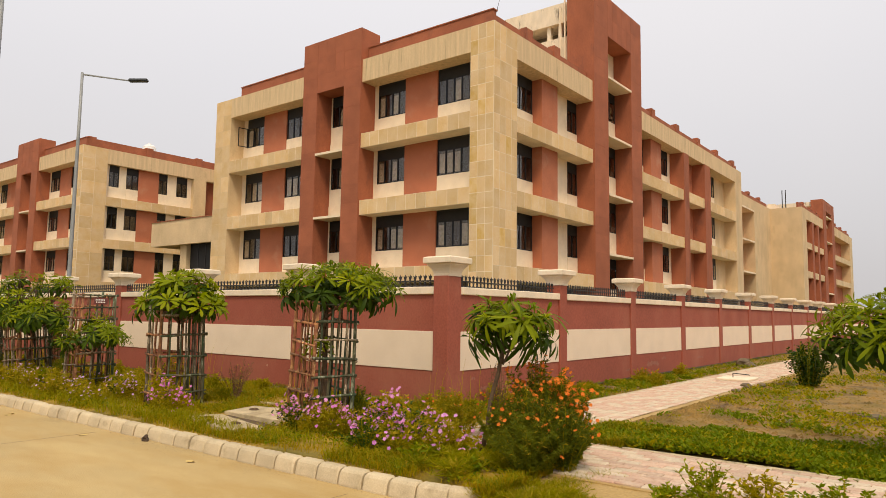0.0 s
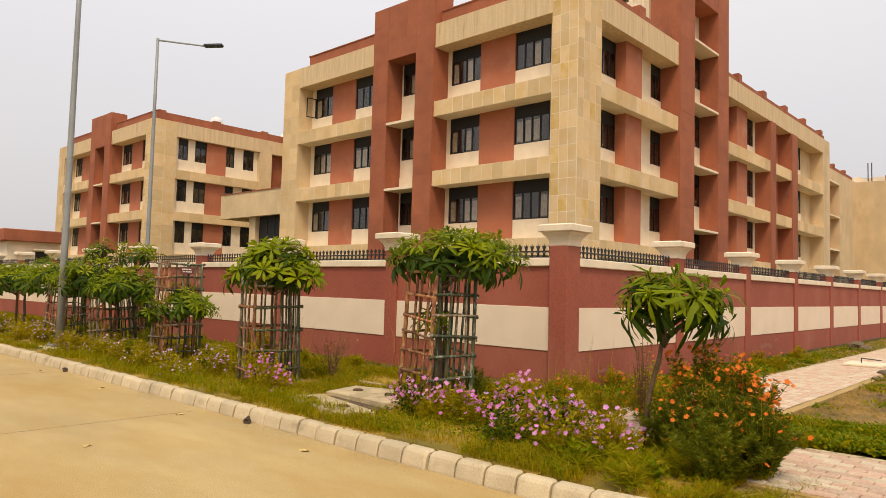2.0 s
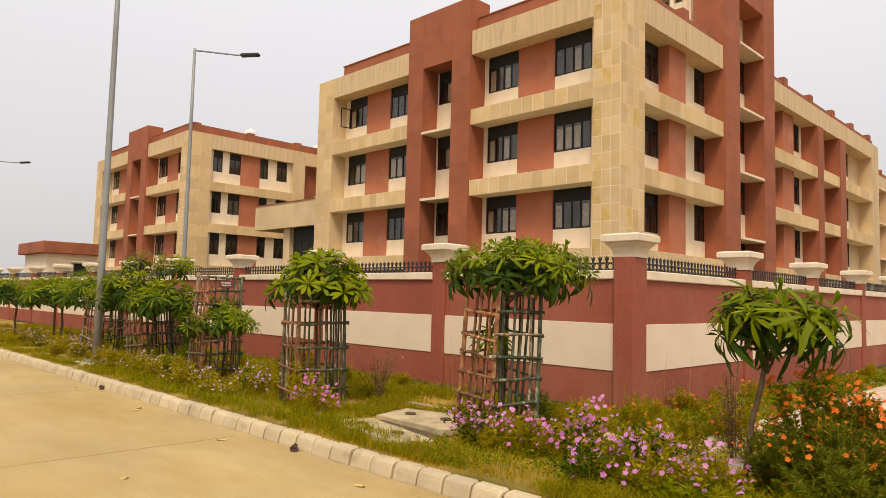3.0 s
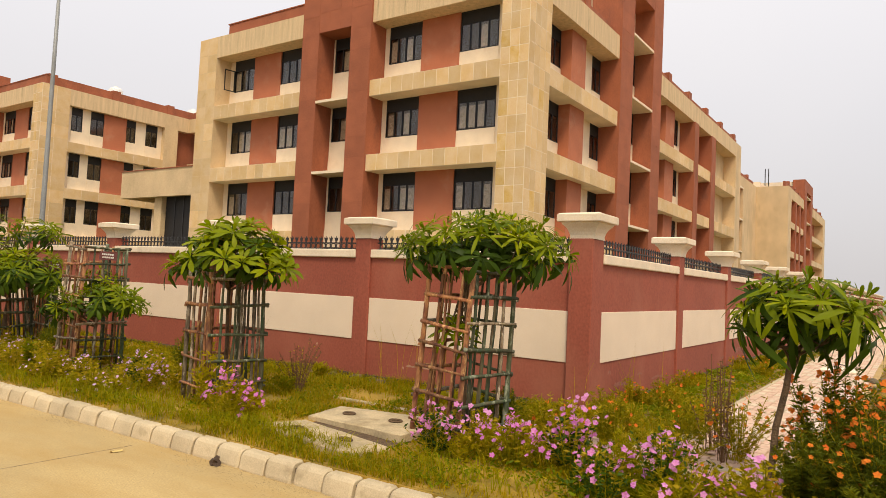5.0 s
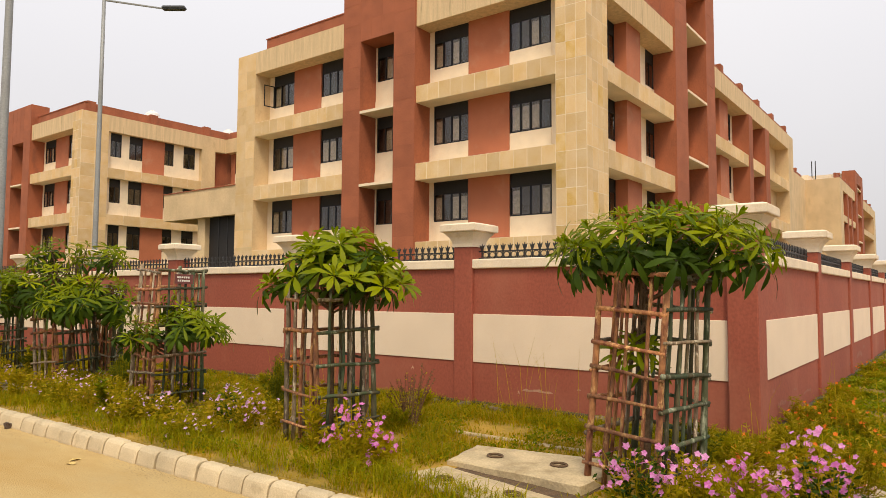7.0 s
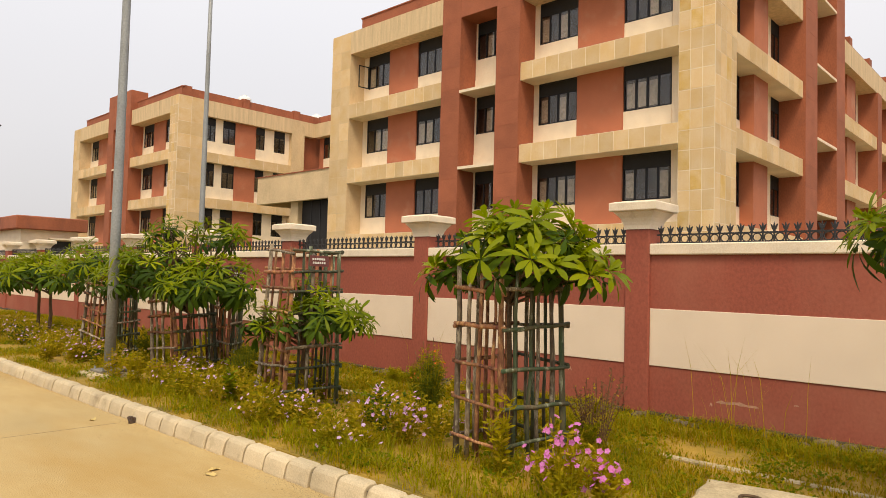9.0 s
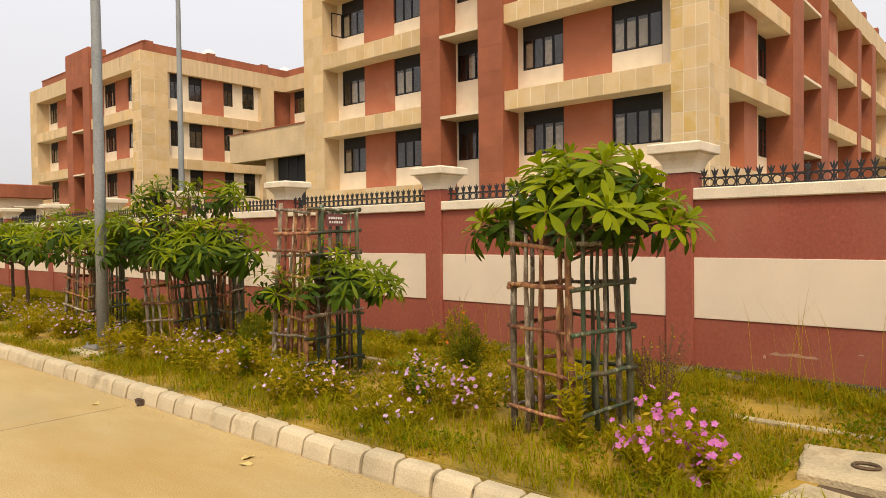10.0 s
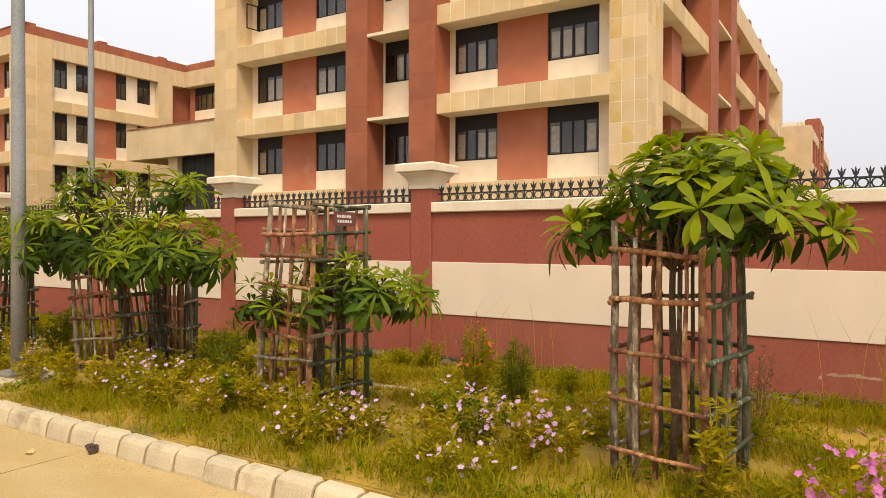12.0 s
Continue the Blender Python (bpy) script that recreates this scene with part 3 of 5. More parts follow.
def front(face, dx):
    """The street front that both blocks share."""
    U = lambda *cells: [(c[0] + dx, c[1] + dx, *c[2:]) for c in cells]
    face.put("corner_pier", GROUT, (-16.83 + dx, -15.6 + dx, -1.0, 0, 0, CORNICE), label="sandstone corner pier")
    face.put("corner_pier", SAND, (-35.81 + dx, -34.31 + dx, -1.0, 0, 0, CORNICE), label="sandstone corner pier")
    clad(face, -16.83 + dx, -15.6 + dx, 2.2, CORNICE, SAND_SLAB, 0.41, 0.66, 0, [(0, 2), (0, 5), (0, 6), (0, 7), (0, 9), (0, 10), (1, 4), (0, 13), (0, 16), (1, 12)])
    clad(face, -35.81 + dx, -34.31 + dx, 2.2, CORNICE, SAND_SLAB, 0.75, 0.93)
    bands(face, -23.45 + dx, -16.83 + dx)
    bands(face, -34.31 + dx, -27.75 + dx)
    for k in range(3):
        right = U((-23.45, -23.2, "cream"), (-23.2, -21.35, "win", *((0, 2, 3) if k == 0 else (0, 2))), (-21.35, -19.37, "red"), (-19.37, -17.5, "win", *(((0, 1, 2) if k == 1 else (0, 3)) if k < 2 else (2,))), (-17.5, -16.83, "cream"))
        left = U((-34.31, -33.95, "cream"), (-33.95, -32.3, "win", *((1, 2) if k == 1 else (0,))), (-32.3, -30.3, "red"), (-30.3, -28.65, "win", *((0, 1) if k == 1 else ())), (-28.65, -27.75, "cream"))
        row(face, right, k)
        row(face, left, k)
        z0 = TOPS[k] - 3.33 + 0.12
        row(face, U((-26.65, -26.55, "cream"), (-26.55, -24.65, "win", *((1,) if k else ()))), k, floor_top=z0 + 0.66)
        face.put("sill_panel", CREAM, (-26.65 + dx, -24.65 + dx, -1.05, -DEPTH + 0.03, z0 - 0.1, z0 + 0.66), label="cream panel under a window")
    tower(face, -27.75 + dx, -23.45 + dx, -26.65 + dx, -24.65 + dx, 15.95, 0.1, TOPS[2], (TOPS[0], TOPS[1]), None)
    face.put("parapet", RED, (-33.9 + dx, -27.8 + dx, -0.6, -0.35, CORNICE, 15.0), (-23.4 + dx, -15.9 + dx, -0.6, -0.35, CORNICE, 15.0), label="red parapet")
    face.put("parapet_lip", RED, (-33.95 + dx, -27.8 + dx, -0.65, -0.31, 15.0, 15.05), (-23.4 + dx, -15.85 + dx, -0.65, -0.31, 15.0, 15.05))


# main block
main = thing("hostel_block", None, "three-storey hostel of sandstone bands and red towers with dark windows", "building")
FY, RX = 23.51, -15.6
f = Face("x", FY, main)
front(f, 0.0)
# added walls and slabs behind the panes; room darkness is in their colour
part("room_lining", boxes((-35.7, -16.9, FY + 1.9, FY + 2.0, 0, 13.2), (-17.6, -17.5, FY + 2.0, 61, 0, 13.2)), INTERIOR_SHADE, main, "added inner walls behind the windows, coloured dark for dim rooms")
part("floor_slab", boxes(*[(-35.7, -16.0, FY + 1.06, FY + 1.9, z - 0.2, z + 0.5) for z in TOPS], *[(-17.5, RX - 1.06, FY + 2.0, 61, z - 0.2, z + 0.5) for z in TOPS]), INTERIOR_SHADE, main)
part("roof", boxes((-35.7, RX - 1.16, FY + 0.7, 61.5, 13.9, 14.25)), SAND, main)
part("end_wall", boxes((-35.8, -35.5, FY + 1.0, 34.0, 0, CORNICE)), SAND, main, "sandstone end wall")

r = Face("y", RX, main)
r.put("corner_pier", GROUT, (FY + 1.0, 25.38, -1.0, 0, 0, CORNICE), label="sandstone corner pier")
r.put("corner_pier", GROUT, (FY + 0.017, FY + 1.0, -0.5, -0.001, 0, CORNICE))
clad(r, FY + 0.02, 25.38, 2.2, CORNICE, SAND_SLAB, 0.47, 0.8, 0, [(1, 3), (2, 8)])
bands(r, 25.38, 32.95)
for k in range(3):
    row(r, [(25.38, 26.6, "cream"), (26.6, 28.3, "win"), (29.85, 30.6, "win"), (30.6, 31.85, "cream"), (31.85, 32.95, "win")], k)
    z0 = TOPS[k] - 3.33 + BAND
    r.put("red_column", REDPAINT, (28.3, 29.85, -1.05, -0.42, z0, TOPS[k]), label="projecting red panel")
tower(r, 32.95, 39.45, 34.7, 37.9, 19.6, 0.1, 17.35, (5.05, 8.35, 11.65, 14.95), None)
below = 1.9
for top in (5.05, 8.35, 11.65, 14.95):
    r.put("sill_panel", CREAM, (34.7, 37.9, -1.05, -DEPTH + 0.02, below, top - 1.75), label="cream panel under a window")
    window(r, 35.7, 37.9, -DEPTH - 0.03, top - 1.75, top, 3)
    r.put("cream_strip", CREAM, (34.7, 35.7, -1.05, -DEPTH, top - 1.75, top))
    below = top + 0.12
r.put("cream_strip", CREAM, (34.7, 37.9, -1.15, -DEPTH - 0.05, 15.07, 17.4))
# second bay of the long side, split by red columns
bands(r, 39.45, 59.9, slabs=1.1)
for a, b in ((47.05, 48.05), (51.6, 52.85)):
    r.put("column", RED, (a, b, -1.0, 0.06, 0, TOPS[2]), label="red sandstone column")
for k in range(3):
    row(r, [(39.45, 40.8, "cream"), (40.8, 42.2, "win"), (44.0, 45.2, "cream"), (45.2, 46.6, "win"), (46.6, 47.05, "cream"), (48.05, 51.6, "red"), (54.6, 55.6, "cream"), (55.6, 57.2, "win"), (57.2, 59.9, "sand"), (52.85, 53.2, "red")], k)
    z0 = TOPS[k] - 3.33 + BAND
    r.put("red_column", REDPAINT, (42.2, 44.0, -1.05, -0.42, z0, TOPS[k]), (53.2, 54.6, -1.05, -0.42, z0, TOPS[k]), label="projecting red panel")
r.put("corner_pier", SAND, (59.9, 61.8, -1.0, 0, 0, CORNICE), label="sandstone corner pier")
r.put("parapet", RED, (FY + 0.62, 32.9, -0.6, -0.35, CORNICE, 14.85), (39.5, 61.6, -0.6, -0.35, CORNICE, 14.85), label="red parapet")
for y in (26.9, 29.6, 42.4, 46.95, 51.5, 56.0, 60.6):
    r.put("merlon", RED, (y - 0.3, y + 0.3, -0.66, -0.28, CORNICE, 15.15), label="small red block on the parapet")
# an open casement in the top row
cs = part("casement", boxes((0, 0.6, -0.02, 0.02, 0, 0.045), (0, 0.6, -0.02, 0.02, 1.1, 1.145), (0, 0.045, -0.02, 0.02, 0.045, 1.1), (0.555, 0.6, -0.02, 0.02, 0.045, 1.1)), FRAME, main, "open dark casement")
cs.matrix_basis = pose(-33.95, FY + 0.95, TOPS[2] - 1.66, 0, 0, -100)
# stair head room on the roof
part("stair_head", boxes((-21.4, -17.1, 33.25, 39.2, 14.2, 17.3), (-21.4, -20.2, 33.25, 39.2, 17.3, 18.15), (-21.4, -17.1, 33.25, 39.2, 18.15, 19.3)), CREAM_STREAKED, main, "stained cream stair head room")
# set-back block closes the slot; its dark colour paints the shade inside
part("stair_head_slot_shade", boxes((-20.2, -17.1, 34.6, 39.2, 17.3, 18.15)), INTERIOR_SHADE, main, "block set back in the stair head slot, coloured dark for its shade")
for x in (-18.6, -17.9):
    part("opening_post", boxes((x, x + 0.22, 33.4, 33.65, 17.3, 18.15)), CREAM_STREAKED, main)
part("tower_flank", boxes((-17.1, RX - 1.2, 32.95, 39.45, 14.2, 19.6)), RED, main, "red sandstone flank of the stair tower")
for x, z in ((-17.35, 19.9), (-17.65, 19.0)):
    bm = bmesh.new()
    stick(bm, (x, 33.15, 14.2), (x, 33.15, z), 0.05, 0.05, 6)
    part("drainpipe", bm, CREAM, main, "cream drainpipe")
bm = bmesh.new()
stick(bm, (-15.95, FY + 0.7, 15.0), (-15.8, FY + 0.75, 15.7), 0.015, 0.01, 5)
part("aerial", bm, IRON, main)

# far wing behind the main block
wing = thing("far_hostel_wing", None, "distant sandstone hostel wing with red columns and tower", "building")
w = Face("y", -18.4, wing)
w.put("wall", SAND, (61.8, 72.5, -6, 0, 0, CORNICE), (77.5, 84.6, -6, 0, 0, CORNICE), (72.5, 77.5, -6, 0, TOPS[2], CORNICE), label="sandstone wall")
for k in range(3):
    w.put("slot", REDPAINT, (72.5, 77.5, -2.0, -1.2, TOPS[k] - 3.33, TOPS[k]), label="red recess")
    w.put("ledge", CREAM, (72.5, 77.5, -1.2, 0.02, TOPS[k] - 0.1, TOPS[k] + 0.05))
w.put("parapet", RED, (61.8, 84.6, -0.6, -0.35, CORNICE, 14.9), *[(y, y + 0.6, -0.66, -0.28, 14.9, 15.2) for y in (72, 76.5, 81)], label="red parapet")
w2 = Face("y", -15.1, wing)
w2.put("wall", SAND, (84.6, 87.0, -5.0, 0, 0, CORNICE), (119.8, 122.3, -5.0, 0, 0, CORNICE), label="sandstone wall")
w2.put("back_wall", REDPAINT, (87.0, 119.8, -2.0, -1.2, 0, CORNICE), label="red recessed wall")
for z in (TOPS[0] - 3.33, TOPS[0], TOPS[1]):
    w2.put("band", SAND, (87.0, 97.5, -1.2, 0, z, z + BAND), (105.5, 119.8, -1.2, 0, z, z + BAND), label="sandstone band")
w2.put("cornice_band", SAND, (87.0, 97.5, -1.2, 0, TOPS[2], CORNICE), (105.5, 119.8, -1.2, 0, TOPS[2], CORNICE), label="sandstone cornice band")
for y in (90.0, 93.5):
    w2.put("column", RED, (y, y + 1.0, -1.2, 0.05, 0, TOPS[2]), label="red column")
w2.put("tower_pier", RED, (97.5, 99.5, -1.3, 0.1, 0, 17.0), (103.5, 105.5, -1.3, 0.1, 0, 17.0), (99.5, 103.5, -1.3, 0.09, 15.6, 17.0), label="red sandstone tower")
w2.put("ledge", CREAM, *[(99.5, 103.5, -1.2, 0.1, z, z + 0.15) for z in (5, 8.35, 11.65, 14.95)], label="cream shelf")
w2.put("cream_strip", CREAM, (99.5, 103.5, -1.25, -1.19, 0, 15.6))
w2.put("parapet", RED, (84.8, 97.5, -0.6, -0.35, CORNICE, 14.9), (105.5, 122, -0.6, -0.35, CORNICE, 14.9), *[(y, y + 0.6, -0.66, -0.28, 14.9, 15.2) for y in (87, 91.5, 95, 109, 114, 119)], label="red parapet")
part("stair_head", boxes((-22.5, -16.42, 97.6, 105.3, 14.0, 15.3), (-22.5, -16.42, 97.6, 105.3, 16.2, 16.75), (-22.5, -19.6, 97.6, 105.3, 15.3, 16.2)), CREAM_STREAKED, wing, "cream stair head room")
# same dark block, painting the shade in the far wing's slot
part("stair_head_slot_shade", boxes((-19.6, -16.42, 99.0, 105.3, 15.3, 16.2)), INTERIOR_SHADE, wing, "block set back in the stair head slot, coloured dark for its shade")
part("stair_head", boxes((-26.0, -18.6, 88.0, 94.0, 14.0, 15.4)), CREAM, wing, "cream roof room")
part("roof", boxes((-24.2, -18.9, 61.9, 84.5, 13.9, 14.25), (-20.0, -15.5, 84.7, 122, 13.9, 14.25)), SAND, wing)
for x in (-17.6, -18.0):
    bm = bmesh.new()
    stick(bm, (x - 1.5, 96.5, 14), (x - 1.5, 96.5, 18.4), 0.06, 0.06, 5)
    part("drainpipe", bm, IRON, wing)

# second block, its flank and the connecting range
second = thing("second_hostel_block", None, "second three-storey hostel block of sandstone and red towers", "building")
DX = -37.7
g = Face("x", FY, second)
front(g, DX)
s = Face("y", RX + DX, second)
s.put("corner_pier", SAND, (FY + 1.0, 25.45, -0.6, 0, 0, CORNICE), (33.0, 34.2, -0.6, 0, 0, CORNICE), label="sandstone corner pier")
s.put("red_recess", RED, (34.2, 37.0, -1.1, -0.55, 0, CORNICE), label="dark red recessed strip")
s.put("recess_head", SAND_STAINED, (34.2, 35.2, -0.54, 0, TOPS[2], CORNICE))
s.put("corner_pier", SAND, (FY + 0.017, FY + 1.0, -0.5, -0.001, 0, CORNICE))
clad(s, FY + 0.02, 25.45, 2.4, CORNICE, SAND_SLAB, 0.95, 0.93)
bands(s, 25.45, 33.0, slabs=1.2, thick=0.45)
for k in range(3):
    z0 = TOPS[k] - 3.33 + BAND
    row(s, [(25.45, 25.8, "cream"), (25.8, 26.6, "win"), (26.6, 27.2, "cream"), (27.2, 28.2, "win"), (28.2, 29.95, "red"), (29.95, 30.75, "win"), (30.75, 31.6, "cream"), (31.6, 32.6, "win"), (32.6, 33.0, "cream")], k, depth=0.4)
s.put("parapet", RED, (FY + 0.62, 36.0, -0.6, -0.35, CORNICE, 15.0), label="red parapet")
for y in (FY + 0.8, 29.0, 33.6):
    s.put("merlon", RED, (y - 0.3, y + 0.3, -0.66, -0.28, CORNICE, 15.12), label="small red block on the parapet")
part("room_lining", boxes((-73.7, -54.9, FY + 1.9, FY + 2.0, 0, 13.2), (-55.1, -55.0, FY + 2.0, 34, 0, 13.2)), INTERIOR_SHADE, second, "added inner walls behind the windows, coloured dark for dim rooms")
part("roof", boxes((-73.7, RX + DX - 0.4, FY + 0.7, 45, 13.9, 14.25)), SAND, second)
part("floor_slab", boxes(*[(-73.7, -54.2, FY + 1.06, FY + 1.9, z - 0.2, z + 0.5) for z in TOPS]), INTERIOR_SHADE, second)
part("end_wall", boxes((-73.8, -73.5, FY + 1.0, 45, 0, CORNICE)), SAND, second)
for x, y in ((-56.5, 30.5), (-57.0, 38.0)):
    bm = bmesh.new()
    lathe(bm, [(0.5, 14.2), (0.55, 14.3), (0.55, 15.9), (0.4, 16.1), (0.18, 16.15), (0.18, 16.25)], 14, (x, y))
    tagged(part("water_tank", bm, ROOFTANK, None, smooth=True), "white plastic water tank on the roof", "water tank", "roof tanks")

link = thing("connecting_range", None, "recessed sandstone range joining the two hostel blocks over a porch", "building")
c = Face("x", 35.2, link)
c.put("wall", SAND, (RX + DX, -51.9, -4, 0, TOPS[2], CORNICE), (-46.5, -36, -4, 0, TOPS[0] + 0.01, CORNICE), (-51.9, -46.5, -4, 0, TOPS[2], CORNICE), label="sandstone wall")
for k in range(3):
    z = TOPS[k] - 3.33
    if k:
        c.put("band", SAND, (RX + DX, -46.5, -1, 0, z, z + BAND), label="sandstone band")
        row(c, [(RX + DX, -52.8, "red"), (-52.8, -50.3, "win"), (-50.3, -46.5, "cream")], k, depth=0.6)
c.put("porch_pier", SAND, (-39.75, -39.05, 10.7, 11.3, 0, 6.2), label="sandstone porch pier")
c.put("porch_glazing", FRAME, (-39.05, -35.82, 10.9, 11.0, 0, 6.2), (-53.2, -48.4, -1.2, -1.1, 0, TOPS[0]), label="dark entrance glazing under the porch")
for u in (-38.2, -37.4, -36.6):
    c.put("glazing_bar", IRON, (u, u + 0.06, 11.0, 11.03, 0, 6.2), label="slim dark glazing bar")
c.put("parapet", RED, (RX + DX, -36, -0.6, -0.35, CORNICE, 14.95), label="red parapet")
part("porch_slab", boxes((-42.65, -35.815, FY, FY + 0.3, 5.88, 7.44), (-42.65, -42.35, FY + 0.3, 34.5, 5.88, 7.44), (-42.35, -35.815, FY + 0.3, 34.5, 6.2, 6.5)), SAND, link, "sandstone-faced porch slab")
part("porch_cap", boxes((-42.71, -35.82, FY - 0.05, FY + 0.36, 7.44, 7.49), (-42.71, -42.3, FY + 0.36, 34.5, 7.44, 7.49)), RED, link)
part("porch_column", boxes((-41.9, -41.0, 32.0, 33.0, 0, 6.2)), SAND, link, "sandstone porch column")

# gatehouse with a red parapet
gate = thing("gatehouse", None, "single-storey cream gatehouse with a red parapet", "building")
part("wall", boxes((-58.6, -53.4, 14.2, 17.4, 0, 4.12)), CREAM, gate, "cream plastered wall")
part("parapet", bevelled(boxes((-59.0, -52.9, 13.8, 17.8, 4.12, 4.93)), 0.05), RED, gate, "weathered red parapet")
part("window", boxes((-53.42, -53.37, 15.9, 17.0, 2.5, 3.5)), FRAME, gate, "dark window")
part("sunshade", boxes((-53.4, -52.9, 14.6, 15.6, 3.3, 3.45), (-53.4, -53.0, 15.7, 17.2, 3.58, 3.66)), CREAM, gate, "cream sunshade slab")


# ---- lamp posts ----
def street_lamp(x, y, h, arm, label, base):
    t = thing("street_lamp", pose(x, y, 0), label, "street lamp", "street lamps")
    bm = bmesh.new()
    stick(bm, (0, 0, base), (0, 0, h), 0.085, 0.05, 8)
    part("pole", bm, STEEL, t, smooth=True)
    part("base_plate", bevelled(boxes((-0.2, 0.2, -0.2, 0.2, base - 0.015, base + 0.02)), 0.006), PLATE, t)
    a = Vector(arm)
    bm = bmesh.new()
    stick(bm, (0, 0, h - 0.06), Vector((0, 0, h - 0.02)) + a * 0.8, 0.03, 0.025, 6)
    part("arm", bm, STEEL, t)
    ang = math.degrees(math.atan2(a.y, a.x))
    bm = bevelled(boxes((-0.1, 0.55, -0.11, 0.11, -0.05, 0.05)), 0.03, 2)
    hd = part("lamp_head", bm, LAMP, t, "dark flat lamp head")
    hd.matrix_basis = Matrix.Translation(Vector((0, 0, h)) + a * 0.8) @ pose(0, 0, 0, 0, -3, ang)
    for sx, sy in ((-1, -1), (1, -1), (1, 1), (-1, 1)):
        bm = bmesh.new()
        lathe(bm, [(0.016, base + 0.02), (0.016, base + 0.06)], 6, (sx * 0.15, sy * 0.15))
        part("bolt", bm, STEEL, t)
    return t


street_lamp(-17.63, 5.77, 9.6, (1.2, -1.5, 0.15), "grey tapered steel street lamp on a concrete pad by the kerb", 0.25)
tagged(part("lamp_pad", bevelled(boxes((-17.98, -17.28, 5.44, 6.10, 0.0, 0.235)), 0.02), SLAB), "square concrete pad under the lamp post", "pad")
street_lamp(-24.13, 10.5, 9.98, (1.5, 1.45, -0.25), "grey steel street lamp standing behind the boundary wall", 0.02)
street_lamp(-52.2, 10.45, 9.7, (1.9, 1.6, -0.2), "grey steel street lamp far along the boundary wall", 0.02)
street_lamp(2.5, 135.0, 9.0, (1.2, 0.0, 0.1), "distant street lamp beyond the footpath", 0.0)


# ---- kerb ----
def kerb_mesh(length, end=False):
    """One cast kerb stone with a sloped face and rounded top."""
    prof = [(0.0, -0.1), (0.0, 0.02), (0.018, 0.10), (0.03, 0.135), (0.05, 0.158), (0.08, 0.168), (0.15, 0.168), (0.17, 0.155), (0.175, -0.1)]
    bm = bmesh.new()
    xs = [0.011, 0.036, length - 0.036, length - 0.011]
    cut = [0.9, 1.0, 1.0, 0.9]
    rows = [[bm.verts.new((x, 0.0875 + (y - 0.0875) * (0.86 if c < 1 else 1), z if z < 0 else z * (0.90 if c < 1 else 1))) for y, z in prof] for x, c in zip(xs, cut)]
    for a, b in zip(rows, rows[1:]):
        for i in range(len(prof) - 1):
            bm.faces.new((a[i], a[i + 1], b[i + 1], b[i]))
    bm.faces.new(rows[0])
    bm.faces.new(rows[-1][::-1])
    bmesh.ops.recalc_face_normals(bm, faces=bm.faces[:])
    return bm


kerb = thing("kerb", None, "row of chipped pale cement kerb stones along the road", "kerb", kind="structure")
KP = 0.343
STONES = [mesh_of("kerb_stone", kerb_mesh(KP), KERB) for _ in range(1)]
rng = random.Random(9)
for i in range(130):
    x = -4.384 - KP * (i + 1)
    if i in (54, 55):
        continue
    piece("kerb_stone", STONES[0], kerb, pose(x + rng.uniform(-0.004, 0.004), KERB_Y + rng.uniform(-0.008, 0.008), rng.uniform(-0.008, 0.006), rng.uniform(-1.2, 1.2), rng.uniform(-0.8, 0.8), rng.uniform(-0.7, 0.7)))
# the rounded end that turns in beside the footpath
for j, (x, y, a) in enumerate(((-4.384, KERB_Y, 2), (-4.04, KERB_Y + 0.01, 9), (-3.71, KERB_Y + 0.07, 34))):
    piece("kerb_stone", STONES[0], kerb, pose(x, y, 0, 0, 0 if j < 2 else 5, a))
part("bedding", boxes((-50, -4.4, KERB_Y + 0.055, KERB_Y + 0.15, -0.1, 0.12)), MORTAR, kerb, "grey mortar between the stones")
part("soil_edge", boxes((-50, -4.6, KERB_Y + 0.16, KERB_Y + 0.34, -0.05, 0.167)), SOIL, kerb, "sandy soil packed behind the stones")
tagged(part("far_kerb", boxes((-300, -50.1, KERB_Y, KERB_Y + 0.17, -0.1, 0.16)), KERB), "pale cement kerb running into the distance", "kerb", kind="structure")

# ---- footpath ----
path = thing("footpath", None, "footpath of pink and buff concrete pavers", "footpath", kind="structure")


def paver_bed(verts, faces, idx, x0, x1, y0, y1, z, rng, along, skip=None):
    pw, pd = 0.26, 0.13
    nx, ny = int((x1 - x0) / (pw if along == "x" else pd)), int((y1 - y0) / (pd if along == "x" else pw))
    for j in range(ny):
        for i in range(nx):
            if along == "x":
                a, b = x0 + (i + 0.5 * (j % 2)) * pw, y0 + j * pd
                sx, sy = pw, pd
            else:
                a, b = x0 + i * pd, y0 + (j + 0.5 * (i % 2)) * pw
                sx, sy = pd, pw
            if skip and skip(a, b):
                continue
            h = z + rng.uniform(-0.004, 0.005)
            e, g = 0.004, 0.012
            k = len(verts)
            verts += [(a + e, b + e, h - 0.012), (a + sx - e, b + e, h - 0.012), (a + sx - e, b + sy - e, h - 0.012), (a + e, b + sy - e, h - 0.012),
                      (a + g, b + g, h), (a + sx - g, b + g, h), (a + sx - g, b + sy - g, h), (a + g, b + sy - g, h)]
            faces += [(k + 4, k + 5, k + 6, k + 7), (k, k + 1, k + 5, k + 4), (k + 1, k + 2, k + 6, k + 5), (k + 2, k + 3, k + 7, k + 6), (k + 3, k, k + 4, k + 7)]
            idx += [0 if rng.random() < 0.62 else 1] * 5
            idx[-5:] = [idx[-1]] * 5


